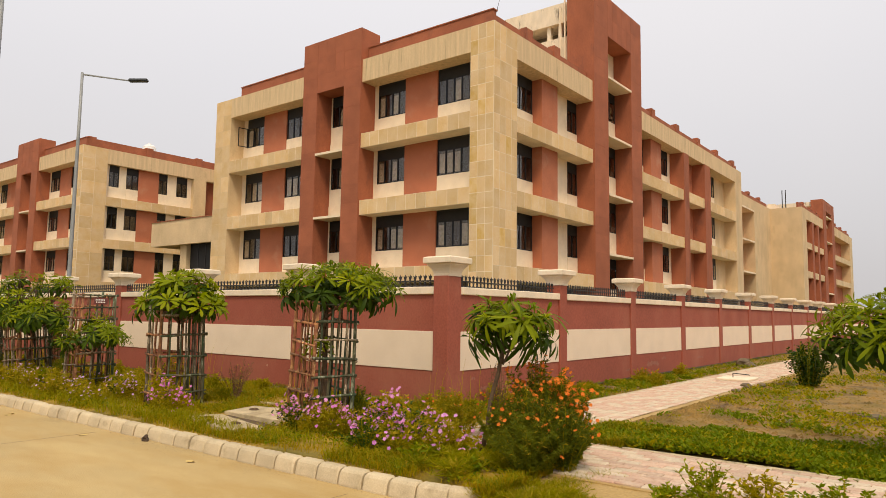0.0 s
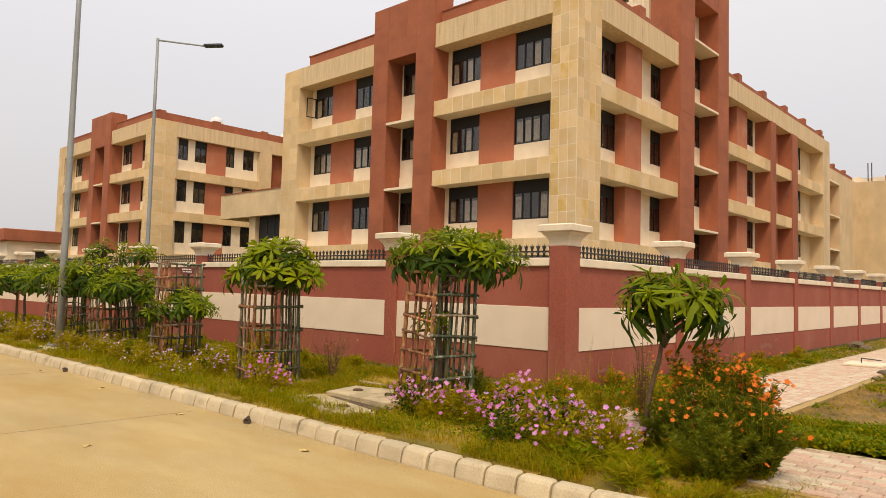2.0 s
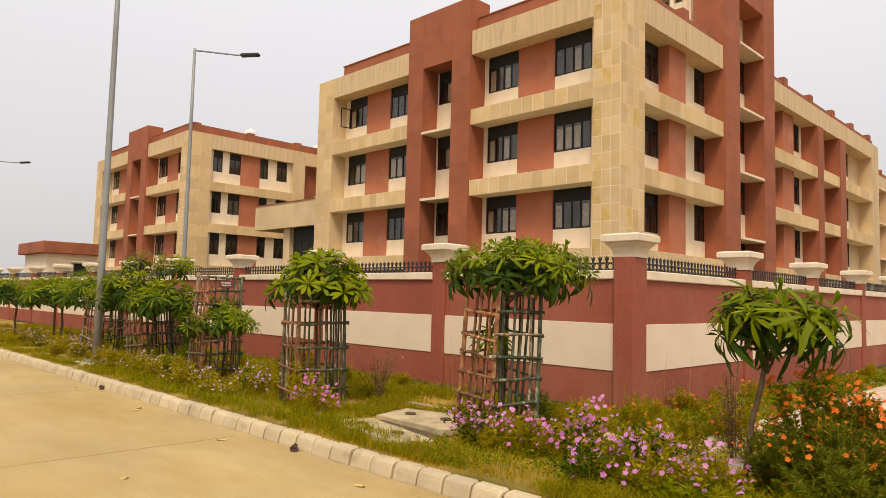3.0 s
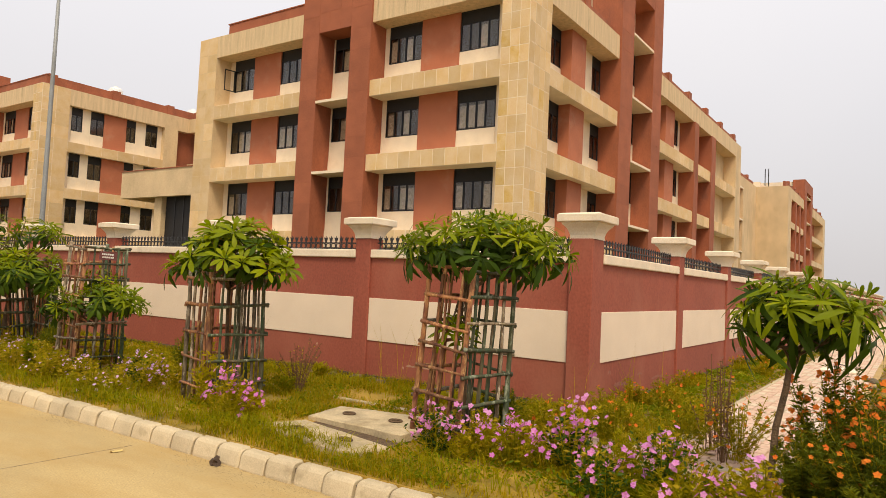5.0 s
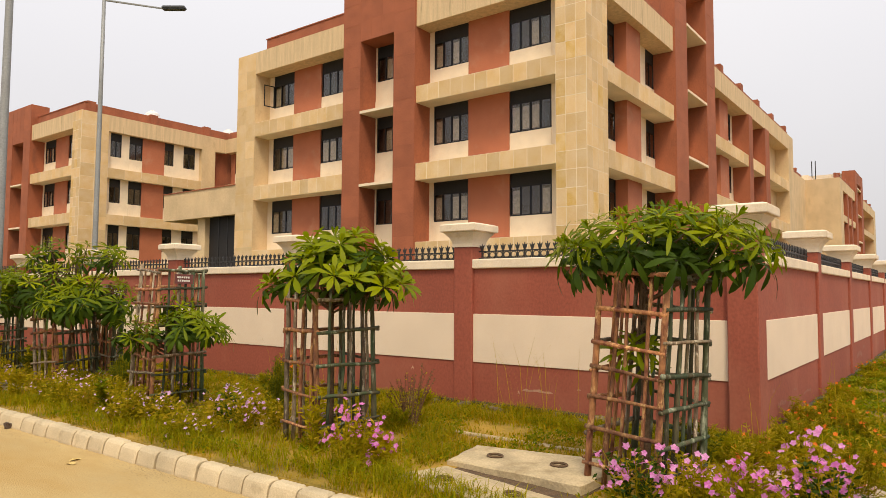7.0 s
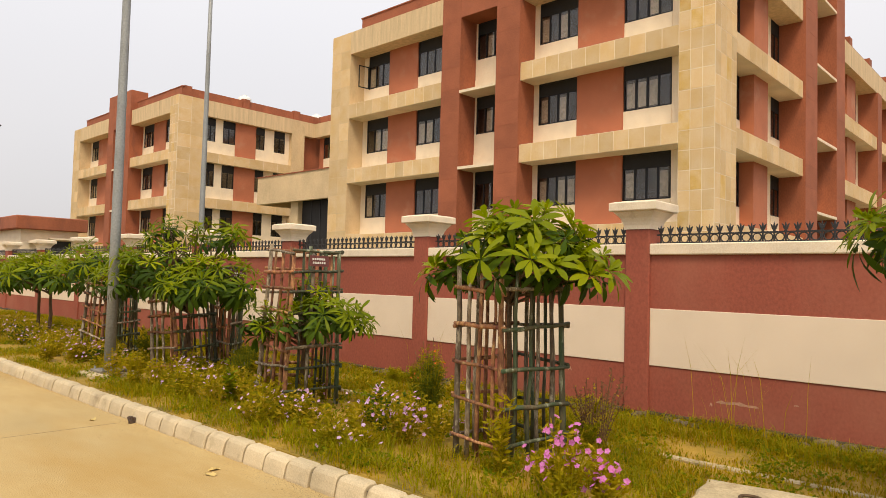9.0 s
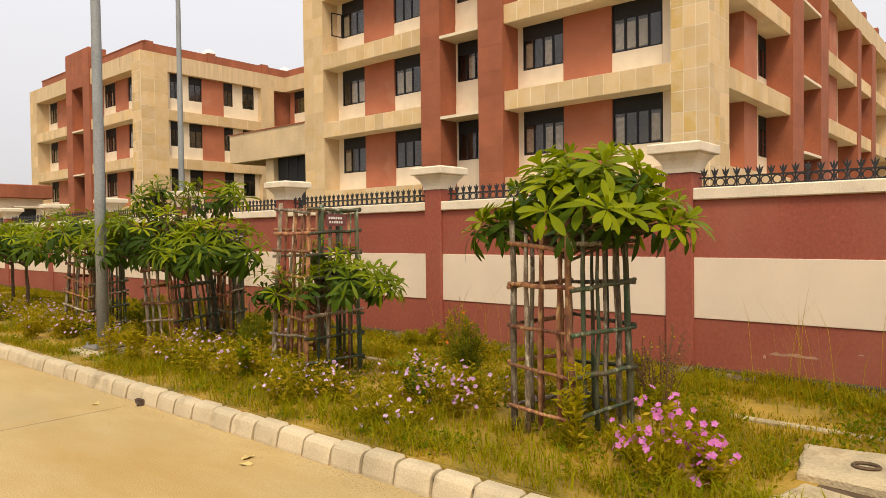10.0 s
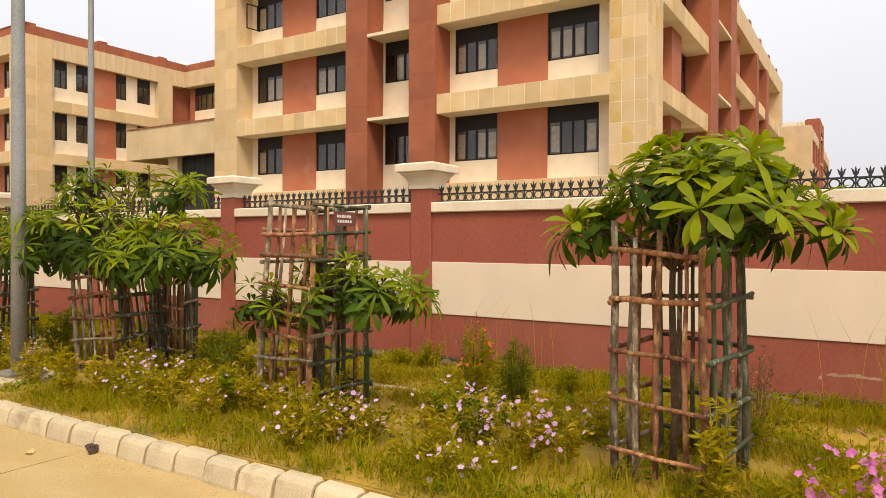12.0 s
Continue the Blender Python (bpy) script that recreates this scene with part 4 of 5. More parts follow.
rng = random.Random(21)
part("bedding", boxes((-5.65, -4.1, 8.05, 90, 0, 0.152), (-3.4, 45, 6.3, 8.05, 0, 0.152), (-6.75, -3.4, 7.1, 8.05, 0, 0.152)), SANDY, path, "sandy joints")
near = lambda a, b: (-3.45 < a < 0.9) or (a < -3.4 and b < 7.1)
pv, pf, pi = [], [], []
paver_bed(pv, pf, pi, -5.65, -4.1, 8.06, 90, 0.172, rng, "y")
paver_bed(pv, pf, pi, -6.7, 40, 6.36, 8.06, 0.172, rng, "x", near)
tagged(raw("pavers", pv, pf, PAVER, path, "pink and buff pavers further on", [PAVER, PAVER_PALE], pi), kind="stuff")
bm = boxes((-0.126, 0.126, -0.061, 0.061, -0.02, 0.02))
bevelled(bm, 0.008)
PAVE = [mesh_of("paver", bm.copy(), PAVER), mesh_of("paver", bm, PAVER_PALE)]
for j in range(13):
    for i in range(17):
        a, b = -3.29 + (i + 0.5 * (j % 2)) * 0.26, 6.425 + j * 0.13
        piece("paver", PAVE[0 if rng.random() < 0.6 else 1], path, pose(a, b, 0.153 + rng.uniform(-0.004, 0.004), rng.uniform(-1, 1), rng.uniform(-1, 1), rng.uniform(-0.6, 0.6)))
part("edging", bevelled(boxes((-4.1, 40, 8.06, 8.12, 0, 0.176)), 0.008), KERB, path, "pale edging strip")
part("edging", bevelled(boxes((-5.71, -5.65, 8.06, 90, 0, 0.176)), 0.008), KERB, path, "pale edging strip")
# pale slab lying on the path with a lifting loop
cover = thing("inspection_cover", pose(-4.85, 18.9, 0.175), "pale square inspection cover with a lifting loop", "inspection cover")
part("slab", bevelled(boxes((-0.4, 0.4, -0.5, 0.5, 0, 0.05)), 0.01), CREAM, cover)
bm = bmesh.new()
stick(bm, (-0.1, 0, 0.05), (-0.1, 0, 0.16), 0.012, 0.012, 5)
stick(bm, (-0.1, 0, 0.16), (0.3, 0.05, 0.13), 0.012, 0.012, 5)
part("lifting_loop", bm, IRON, cover)


# ---- broken drain covers on the verge ----
def cover_slab(pts, z, thick, tilt):
    t = thing("drain_cover", pose(sum(p[0] for p in pts) / 4, sum(p[1] for p in pts) / 4, z, *tilt), "worn concrete drain cover slab with a rusty lifting ring", "drain cover", "drain covers")
    cx, cy = sum(p[0] for p in pts) / 4, sum(p[1] for p in pts) / 4
    bm = bmesh.new()
    n = 6
    edge = []
    rg = random.Random(int(cx * 100))
    for a, b in zip(pts, pts[1:] + pts[:1]):
        for k in range(n):
            u = k / n
            edge.append((a[0] + (b[0] - a[0]) * u - cx + rg.uniform(-0.015, 0.015), a[1] + (b[1] - a[1]) * u - cy + rg.uniform(-0.015, 0.015)))
    lo = [bm.verts.new((x, y, -thick)) for x, y in edge]
    hi = [bm.verts.new((x, y, 0)) for x, y in edge]
    up = [bm.verts.new((x * 0.97, y * 0.97, 0.012)) for x, y in edge]
    m = len(edge)
    for k in range(m):
        bm.faces.new((lo[k], lo[(k + 1) % m], hi[(k + 1) % m], hi[k]))
        bm.faces.new((hi[k], hi[(k + 1) % m], up[(k + 1) % m], up[k]))
    bm.faces.new(up)
    bm.faces.new(lo[::-1])
    bmesh.ops.recalc_face_normals(bm, faces=bm.faces[:])
    part("slab", bm, SLAB, t)
    for dx in (-0.35, 0.3):
        bm = bmesh.new()
        hoops = []
        for q in range(14):
            a = q * math.tau / 14
            hoops.append([bm.verts.new((dx + (0.075 + 0.012 * p) * math.cos(a), (0.055 + 0.012 * p) * math.sin(a), 0.022 + 0.012 * h)) for p, h in ((1, 0), (0, 1), (-1, 0), (0, -1))])
        for q in range(14):
            for k in range(4):
                bm.faces.new((hoops[q][k], hoops[q][(k + 1) % 4], hoops[(q + 1) % 14][(k + 1) % 4], hoops[(q + 1) % 14][k]))
        bmesh.ops.recalc_face_normals(bm, faces=bm.faces[:])
        part("lifting_ring", bm, BARK, t, "rusty lifting ring")
    return t


cover_slab([(-8.97, 6.36), (-7.58, 6.22), (-7.55, 7.08), (-9.08, 6.96)], 0.25, 0.07, (1.5, -1.5, 0))
cover_slab([(-9.02, 5.66), (-7.6, 5.48), (-7.5, 5.98), (-8.93, 6.26)], 0.205, 0.05, (-2.5, 1, 0))
# no hollow here: a dark block paints the shade of the gap between covers
tagged(part("drain_gap_shade", boxes((-8.85, -7.55, 6.0, 6.9, 0.1, 0.186)), BARK), "solid block between broken covers, coloured dark for the shaded drain gap", "drain", kind="structure")
tagged(part("drain_edge", bevelled(boxes((-14.5, -7.9, 7.63, 7.71, 0.05, 0.19)), 0.012), SLAB), "low concrete edge of a buried drain", "drain edge", kind="structure")


# ---- tree guards of sticks ----
def tree_guard(x, y, wx, wy, h, lean, seed, taper=0.9, rails=6, plate=False, top_rail=0.98):
    """A cage of crooked sticks: uprights on four sides, rails nailed across them."""
    rg = random.Random(seed)
    z = LAWN - 0.08
    t = thing("tree_guard", pose(x, y, z, lean[0], lean[1], lean[2]), "square tree guard of crooked bare and green-washed sticks on the verge", "tree guard", "tree guards along the verge")
    hx, hy = wx / 2, wy / 2

    def corner(sx, sy, k):
        s = 1 - (1 - taper) * k
        return Vector((sx * hx * s, sy * hy * s, h * k))
    for sx, sy in ((-1, -1), (1, -1), (1, 1), (-1, 1)):
        bm = bmesh.new()
        stick(bm, corner(sx, sy, 0), corner(sx, sy, 1) + Vector((rg.uniform(-0.03, 0.03), rg.uniform(-0.03, 0.03), rg.uniform(-0.02, 0.08))), 0.030, 0.024, 7, 0.012, rg)
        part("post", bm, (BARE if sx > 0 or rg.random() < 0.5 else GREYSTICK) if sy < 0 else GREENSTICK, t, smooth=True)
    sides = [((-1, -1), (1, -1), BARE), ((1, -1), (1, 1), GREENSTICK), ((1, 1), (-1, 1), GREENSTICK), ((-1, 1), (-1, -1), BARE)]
    for (a, b, mat) in sides:
        n = 3 if mat is BARE else 4
        for i in range(1, n + 1):
            u = i / (n + 1) + rg.uniform(-0.05, 0.05)
            p = corner(*a, 0.07).lerp(corner(*b, 0.07), u)
            q = corner(*a, 1).lerp(corner(*b, 1), u + rg.uniform(-0.06, 0.06))
            p.z += rg.uniform(-0.04, 0.12)
            q.z += rg.uniform(-0.1, 0.03)
            bm = bmesh.new()
            stick(bm, p, q, rg.uniform(0.014, 0.022), rg.uniform(0.012, 0.019), 6, 0.012, rg)
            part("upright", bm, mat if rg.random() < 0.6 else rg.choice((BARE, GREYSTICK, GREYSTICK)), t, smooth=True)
        out = Vector((a[0] + b[0], a[1] + b[1], 0)).normalized() * 0.032
        for i in range(rails):
            k = 0.16 + (top_rail - 0.16) * i / (rails - 1) + rg.uniform(-0.02, 0.02)
            p, q = corner(*a, k), corner(*b, k + rg.uniform(-0.025, 0.025))
            d = (q - p) * 0.07
            bm = bmesh.new()
            stick(bm, p - d + out, q + d + out, rg.uniform(0.015, 0.022), rg.uniform(0.013, 0.02), 6, 0.008, rg)
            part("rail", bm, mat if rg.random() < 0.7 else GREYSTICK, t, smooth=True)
    if plate:
        pl = part("name_plate", boxes((-0.13, 0.13, -0.006, 0.006, 0, 0.13)), SIGNRED, t, "small dark red name plate")
        pl.matrix_basis = pose(hx * taper + 0.06, 0.0, h * 0.9, 0, 0, 90)
        part("lettering", boxes(*[(-0.1 + 0.03 * i, -0.078 + 0.03 * i, -0.009, -0.006, 0.075, 0.1) for i in range(6)], *[(-0.09 + 0.03 * i, -0.07 + 0.03 * i, -0.009, -0.006, 0.03, 0.055) for i in range(6)]), SIGNINK, pl, "pale lettering too small to read")
    return t


# ---- trees with whorled leaves ----
def leaf_strip(verts, faces, origin, along, side, up, length, width, droop, cup=0.18):
    """One folded spatulate leaf with a blunt tip."""
    k = len(verts)
    for i, (u, wd) in enumerate(((0.0, 0.07), (0.3, 0.46), (0.56, 0.9), (0.76, 0.95), (0.92, 0.55), (1.0, 0.05))):
        c = origin + along * (length * u) - up * (droop * length * u * u)
        hw = side * (width * 0.5 * wd)
        lift = up * (width * 0.5 * wd * cup)
        verts += [tuple(c - hw + lift), tuple(c), tuple(c + hw + lift)]
    for i in range(5):
        a = k + 3 * i
        faces += [(a, a + 1, a + 4, a + 3), (a + 1, a + 2, a + 5, a + 4)]


def whorl_mesh(name, seed, mat, n=8, length=0.2, width=0.062, droop=0.45, tilt=0.35):
    rg = random.Random(seed)
    v, fc = [], []
    up = Vector((0, 0, 1))
    for i in range(n):
        a = i * math.tau / n + rg.uniform(-0.25, 0.25)
        e = tilt + rg.uniform(-0.3, 0.3)
        d = Vector((math.cos(a) * math.cos(e), math.sin(a) * math.cos(e), math.sin(e)))
        s = up.cross(d).normalized()
        leaf_strip(v, fc, d * 0.02, d, s, d.cross(s) * -1 if d.cross(s).z < 0 else d.cross(s), length * rg.uniform(0.75, 1.1), width * rg.uniform(0.85, 1.15), droop * rg.uniform(0.6, 1.4))
    for i in range(3):
        a = rg.uniform(0, 6.28)
        d = Vector((math.cos(a) * 0.45, math.sin(a) * 0.45, 0.9)).normalized()
        s = up.cross(d).normalized()
        leaf_strip(v, fc, d * 0.01, d, s, d.cross(s), length * 0.5, width * 0.6, 0.1)
    me = bpy.data.meshes.new(name)
    me.from_pydata(v, [], fc)
    me.materials.append(mat)
    for p in me.polygons:
        p.use_smooth = True
    return me


WHORL = [whorl_mesh("leaf_whorl", i, LEAF) for i in range(4)]
YOUNG = [whorl_mesh("leaf_whorl", 20 + i, LEAF_YOUNG, tilt=0.5) for i in range(3)]
SHADED_WHORL = [whorl_mesh("leaf_whorl", 40 + i, LEAF_DARK_AND_SHADED, droop=0.8, tilt=-0.05) for i in range(4)]
BROAD = [whorl_mesh("leaf_whorl", 100 + i, LEAF, n=9, length=0.25, width=0.07, droop=0.45, tilt=0.32) for i in range(4)]
BROAD_YOUNG = [whorl_mesh("leaf_whorl", 120 + i, LEAF_YOUNG, n=9, length=0.24, width=0.066, droop=0.35, tilt=0.45) for i in range(3)]
HANGING = [whorl_mesh("leaf_whorl", 140 + i, LEAF, n=8, length=0.30, width=0.062, droop=0.75, tilt=0.2) for i in range(4)]
HANGING_SHADED = [whorl_mesh("leaf_whorl", 160 + i, LEAF_DARK_AND_SHADED, n=8, length=0.32, width=0.06, droop=1.0, tilt=-0.1) for i in range(3)]
NARROW = [whorl_mesh("leaf_whorl", 60 + i, LEAF, n=9, length=0.22, width=0.042, droop=0.5, tilt=0.3) for i in range(4)]
NARROW_YOUNG = [whorl_mesh("leaf_whorl", 80 + i, LEAF_YOUNG, n=8, length=0.2, width=0.04, droop=0.35, tilt=0.5) for i in range(3)]


def tree(x, y, lobes, seed, label, trunk=0.035, fork=None, outer=WHORL, young=YOUNG, inner=SHADED_WHORL, share=0.4, size=1.0, lean=(0, 0), low=-0.35):
    """A sapling: tapered trunk, limbs to every lobe, whorls of leaves at the twig ends. lobes: centre, radii, count."""
    rg = random.Random(seed)
    t = thing("young_tree", pose(x, y, LAWN - 0.05), label, "tree", "young trees along the verge")
    base = Vector((0, 0, 0))
    top = Vector((lean[0], lean[1], fork if fork else lobes[0][0][2] - LAWN - lobes[0][1][2] * 0.6))
    bm = bmesh.new()
    stick(bm, base, top, trunk, trunk * 0.7, 8, 0.015, rg)
    part("trunk", bm, BARK, t, smooth=True)
    for (cx, cy, cz), (rx, ry, rz), count in lobes:
        c = Vector((cx - x, cy - y, cz - LAWN))
        tips = []
        for i in range(count):
            a = rg.uniform(0, math.tau)
            q = rg.uniform(low, 1.0)
            rho = math.sqrt(max(0, 1 - q * q)) * rg.uniform(0.75, 1.08)
            inside = rg.random() < 0.22
            s = rg.uniform(0.3, 0.7) if inside else 1.0
            d = Vector((math.cos(a) * rho, math.sin(a) * rho, q))
            p = c + Vector((d.x * rx * s, d.y * ry * s, d.z * rz * s + 0.06 * noise.noise((i * 1.7, seed, 0.5))))
            tips.append(p)
            axis = (Vector((d.x, d.y, max(0.15, d.z) + 0.55)) + Vector((rg.uniform(-0.3, 0.3), rg.uniform(-0.3, 0.3), 0))).normalized()
            # inside and lower whorls take the darker leaf: crown shade put into colour
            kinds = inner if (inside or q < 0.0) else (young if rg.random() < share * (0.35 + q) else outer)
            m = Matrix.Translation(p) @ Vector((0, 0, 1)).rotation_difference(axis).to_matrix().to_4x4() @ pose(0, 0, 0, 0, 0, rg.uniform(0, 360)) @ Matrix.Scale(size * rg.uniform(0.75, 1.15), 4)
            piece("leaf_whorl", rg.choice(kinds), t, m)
        for j in range(6):
            end = tips[rg.randrange(len(tips))]
            mid = top.lerp(end, 0.55) + Vector((0, 0, -0.05))
            bm = bmesh.new()
            stick(bm, top - Vector((0, 0, 0.04 * j)), mid, trunk * 0.5, trunk * 0.33, 6, 0.012, rg)
            stick(bm, mid, end, trunk * 0.33, trunk * 0.15, 5, 0.008, rg)
            part("limb", bm, BARK, t, smooth=True)
            for k in range(2):
                e2 = tips[rg.randrange(len(tips))]
                if (e2 - mid).length < 0.8:
                    bm = bmesh.new()
                    stick(bm, mid, e2, trunk * 0.25, trunk * 0.12, 5, 0.006, rg)
                    part("twig", bm, BARK, t)
    return t


tree_guard(-7.30, 6.77, 0.62, 0.66, 1.82, (0, 4.5, -12), 31, 0.9, 7)
tree(-7.3, 6.85, [((-7.2, 7.0, 2.12), (0.84, 0.75, 0.37), 128), ((-7.35, 6.75, 1.2), (0.14, 0.14, 0.4), 5)], 1, "young tree, flat dark green crown of narrow leaves above its guard", 0.04, 1.75, NARROW, NARROW_YOUNG, SHADED_WHORL, 0.18)
tree_guard(-10.67, 6.52, 0.60, 0.72, 1.76, (0, 0, -9), 32, 0.96, 5, False, 0.88)
tree(-10.75, 6.6, [((-10.62, 6.5, 1.86), (0.78, 0.72, 0.38), 58), ((-10.55, 6.5, 2.15), (0.52, 0.46, 0.28), 24), ((-10.02, 6.55, 1.82), (0.26, 0.26, 0.18), 6), ((-11.22, 6.35, 1.82), (0.24, 0.26, 0.16), 5)], 2, "young tree, bright green round crown of broad leaves above its guard", 0.028, 1.6, BROAD, BROAD_YOUNG, SHADED_WHORL, 0.62, 1.0, low=-0.2)
tree_guard(-14.08, 6.64, 0.74, 0.70, 1.97, (-1, 1, -7), 33, 0.86, 8, True)
tree(-14.05, 6.7, [((-13.35, 6.5, 1.25), (0.68, 0.45, 0.26), 58), ((-13.8, 6.6, 1.5), (0.3, 0.3, 0.18), 7), ((-14.3, 6.2, 1.1), (0.34, 0.2, 0.3), 16), ((-14.0, 6.7, 1.45), (0.22, 0.22, 0.3), 10)], 3, "young tree pushing low leafy branches out through its guard", 0.035, 0.9, NARROW, NARROW_YOUNG, SHADED_WHORL, 0.3, 0.85)
tree_guard(-17.2, 6.75, 0.68, 0.7, 1.5, (2, -5, 6), 34, 0.9, 6)
tree_guard(-17.0, 7.3, 0.6, 0.2, 1.75, (0, 0, 0), 44, 0.95, 6, True)
tree(-17.15, 6.75, [((-18.3, 6.3, 1.6), (0.6, 0.6, 0.35), 34), ((-17.3, 6.3, 1.7), (1.1, 0.75, 0.5), 105), ((-16.05, 6.5, 1.6), (0.8, 0.65, 0.42), 75), ((-17.5, 6.7, 2.35), (0.55, 0.5, 0.28), 20), ((-16.6, 6.9, 2.3), (0.5, 0.4, 0.25), 16)], 4, "spreading young tree with many green whorls over its guard", 0.05, 1.2, NARROW, NARROW_YOUNG, SHADED_WHORL, 0.4, 1.0)
tree_guard(-20.4, 6.8, 0.7, 0.7, 1.7, (3, 9, 10), 35, 0.85, 7)
tree(-20.4, 6.8, [((-20.5, 6.7, 1.9), (1.0, 0.8, 0.4), 52), ((-19.6, 6.6, 1.6), (0.5, 0.5, 0.3), 16)], 5, "young green tree leaning out of a tilted guard", 0.045, 1.4, NARROW, NARROW_YOUNG, SHADED_WHORL, 0.35)
for i, (x, y) in enumerate(((-24.0, 6.9), (-26.5, 7.4), (-28.6, 6.8), (-32.0, 7.0), (-36.0, 6.9), (-41.0, 7.1), (-47.0, 7.0))):
    tree(x, y, [((x, y - 0.1, 1.6), (1.35, 0.95, 0.5), 85)], 10 + i, "low spreading green tree far along the verge", 0.045, 1.2, NARROW, NARROW_YOUNG, SHADED_WHORL, 0.35, 1.25)
tree(-4.45, 6.72, [((-4.2, 7.0, 1.62), (0.54, 0.46, 0.30), 50), ((-4.5, 6.9, 1.8), (0.26, 0.24, 0.16), 8)], 6, "slender sapling with drooping dark green leaves among the flowers", 0.03, 1.25, HANGING, NARROW_YOUNG, HANGING_SHADED, 0.3, 0.85, (0.15, 0.22), -0.45)
tree(-0.45, 9.6, [((-0.45, 9.6, 1.58), (0.98, 0.85, 0.5), 170)], 7, "leafy young tree standing on the dug bed", 0.04, 1.1, NARROW, NARROW_YOUNG, SHADED_WHORL, 0.3, 1.1)


# ---- flowers, weeds and grass ----
def blade(v, fc, base, d, length, width, bend):
    k = len(v)
    s = Vector((-d.y, d.x, 0))
    s = s.normalized() if s.length > 1e-4 else Vector((1, 0, 0))
    mid = base + Vector((d.x * bend * 0.35, d.y * bend * 0.35, 0.6)) * length
    tip = base + Vector((d.x * bend, d.y * bend, 1 - 0.3 * bend)) * length
    v += [tuple(base - s * width / 2), tuple(base + s * width / 2), tuple(mid - s * width * 0.4), tuple(mid + s * width * 0.4), tuple(tip)]
    fc += [(k, k + 1, k + 3, k + 2), (k + 2, k + 3, k + 4)]


def leaflet(v, fc, p, d, length, width, rg):
    """A small pointed leaf or petal: two folded triangles."""
    k = len(v)
    d = d.normalized()
    s = d.orthogonal().normalized()
    s = (s * math.cos(rg.uniform(0, 3)) + d.cross(s) * math.sin(rg.uniform(0, 3))).normalized()
    m = p + d * length * 0.5
    v += [tuple(p), tuple(m - s * width / 2), tuple(p + d * length), tuple(m + s * width / 2)]
    fc += [(k, k + 1, k + 2), (k, k + 2, k + 3)]


def flower(v, fc, p, n_dir, r, petals=5):
    n_dir = n_dir.normalized()
    s = n_dir.orthogonal().normalized()
    t = n_dir.cross(s)
    for i in range(petals):
        a = i * math.tau / petals
        d, e = s * math.cos(a) + t * math.sin(a), t * math.cos(a) - s * math.sin(a)
        k = len(v)
        v += [tuple(p), tuple(p + d * r * 0.6 - e * r * 0.42 + n_dir * 0.004), tuple(p + d * r * 1.02 + n_dir * 0.002), tuple(p + d * r * 0.6 + e * r * 0.42 + n_dir * 0.004)]
        fc += [(k, k + 1, k + 2, k + 3)]


def bush(name, x, y, r, h, seed, label, leaf_mat, flower_mat, stems=26, leaves=16, ll=0.05, lw=0.02, flowers=18, fr=0.025, group="", feather=False, yellow=0.0, z=LAWN):
    """A flowering clump: arching stems, leaves along them, flowers at the tips, each kind of piece a part."""
    rg = random.Random(seed)
    t = thing(name, pose(x, y, z - 0.02), label, "flowering plant" if flowers else "shrub", group)
    sv, sf, lv, lf, fv, ff, yv, yf = [], [], [], [], [], [], [], []
    tips = []
    for i in range(stems):
        a = rg.uniform(0, math.tau)
        lean = rg.uniform(0.1, 1.0)
        hh = h * rg.uniform(0.55, 1.1) * (1 - 0.25 * lean)
        b = Vector((math.cos(a), math.sin(a), 0)) * r * 0.3 * rg.random()
        e = Vector((math.cos(a) * r * lean, math.sin(a) * r * lean, hh))
        pts = [b, b.lerp(e, 0.5) + Vector((0, 0, 0.12 * hh)), e]
        for p, q in zip(pts, pts[1:]):
            k = len(sv)
            w = Vector((0.0025, 0.002, 0))
            sv += [tuple(p - w), tuple(p + w), tuple(q + w), tuple(q - w)]
            sf += [(k, k + 1, k + 2, k + 3)]
        tips.append(e)
        for j in range(leaves):
            u = rg.uniform(0.12, 1.0)
            p = pts[0].lerp(pts[1], u * 2) if u < 0.5 else pts[1].lerp(pts[2], u * 2 - 1)
            aa = rg.uniform(0, math.tau)
            d = Vector((math.cos(aa), math.sin(aa), rg.uniform(-0.1, 0.9)))
            tv, tf = (yv, yf) if rg.random() < yellow else (lv, lf)
            if feather:
                for s in range(3):
                    leaflet(tv, tf, p, d + Vector((rg.uniform(-0.6, 0.6), rg.uniform(-0.6, 0.6), rg.uniform(-0.3, 0.5))), ll * rg.uniform(0.7, 1.4), lw, rg)
            else:
                leaflet(tv, tf, p, d, ll * rg.uniform(0.6, 1.3), lw * rg.uniform(0.8, 1.2), rg)
    tagged(raw("stem_tangle", sv, sf, TWIG if leaf_mat is TWIG else WEED, t), kind="stuff")
    tagged(raw("foliage", lv, lf, leaf_mat, t), kind="stuff")
    if yv:
        tagged(raw("yellowed_foliage", yv, yf, YELLOWED, t), kind="stuff")
    if flowers:
        for i in range(flowers):
            p = rg.choice(tips) + Vector((rg.uniform(-0.05, 0.05), rg.uniform(-0.05, 0.05), rg.uniform(-0.12, 0.05)))
            flower(fv, ff, p, Vector((rg.uniform(-0.7, 0.7), rg.uniform(-1.2, 0.2), rg.uniform(0.3, 1))), fr * rg.uniform(0.75, 1.15), 5)
        tagged(raw("blossom", fv, ff, flower_mat, t), kind="stuff")
    return t


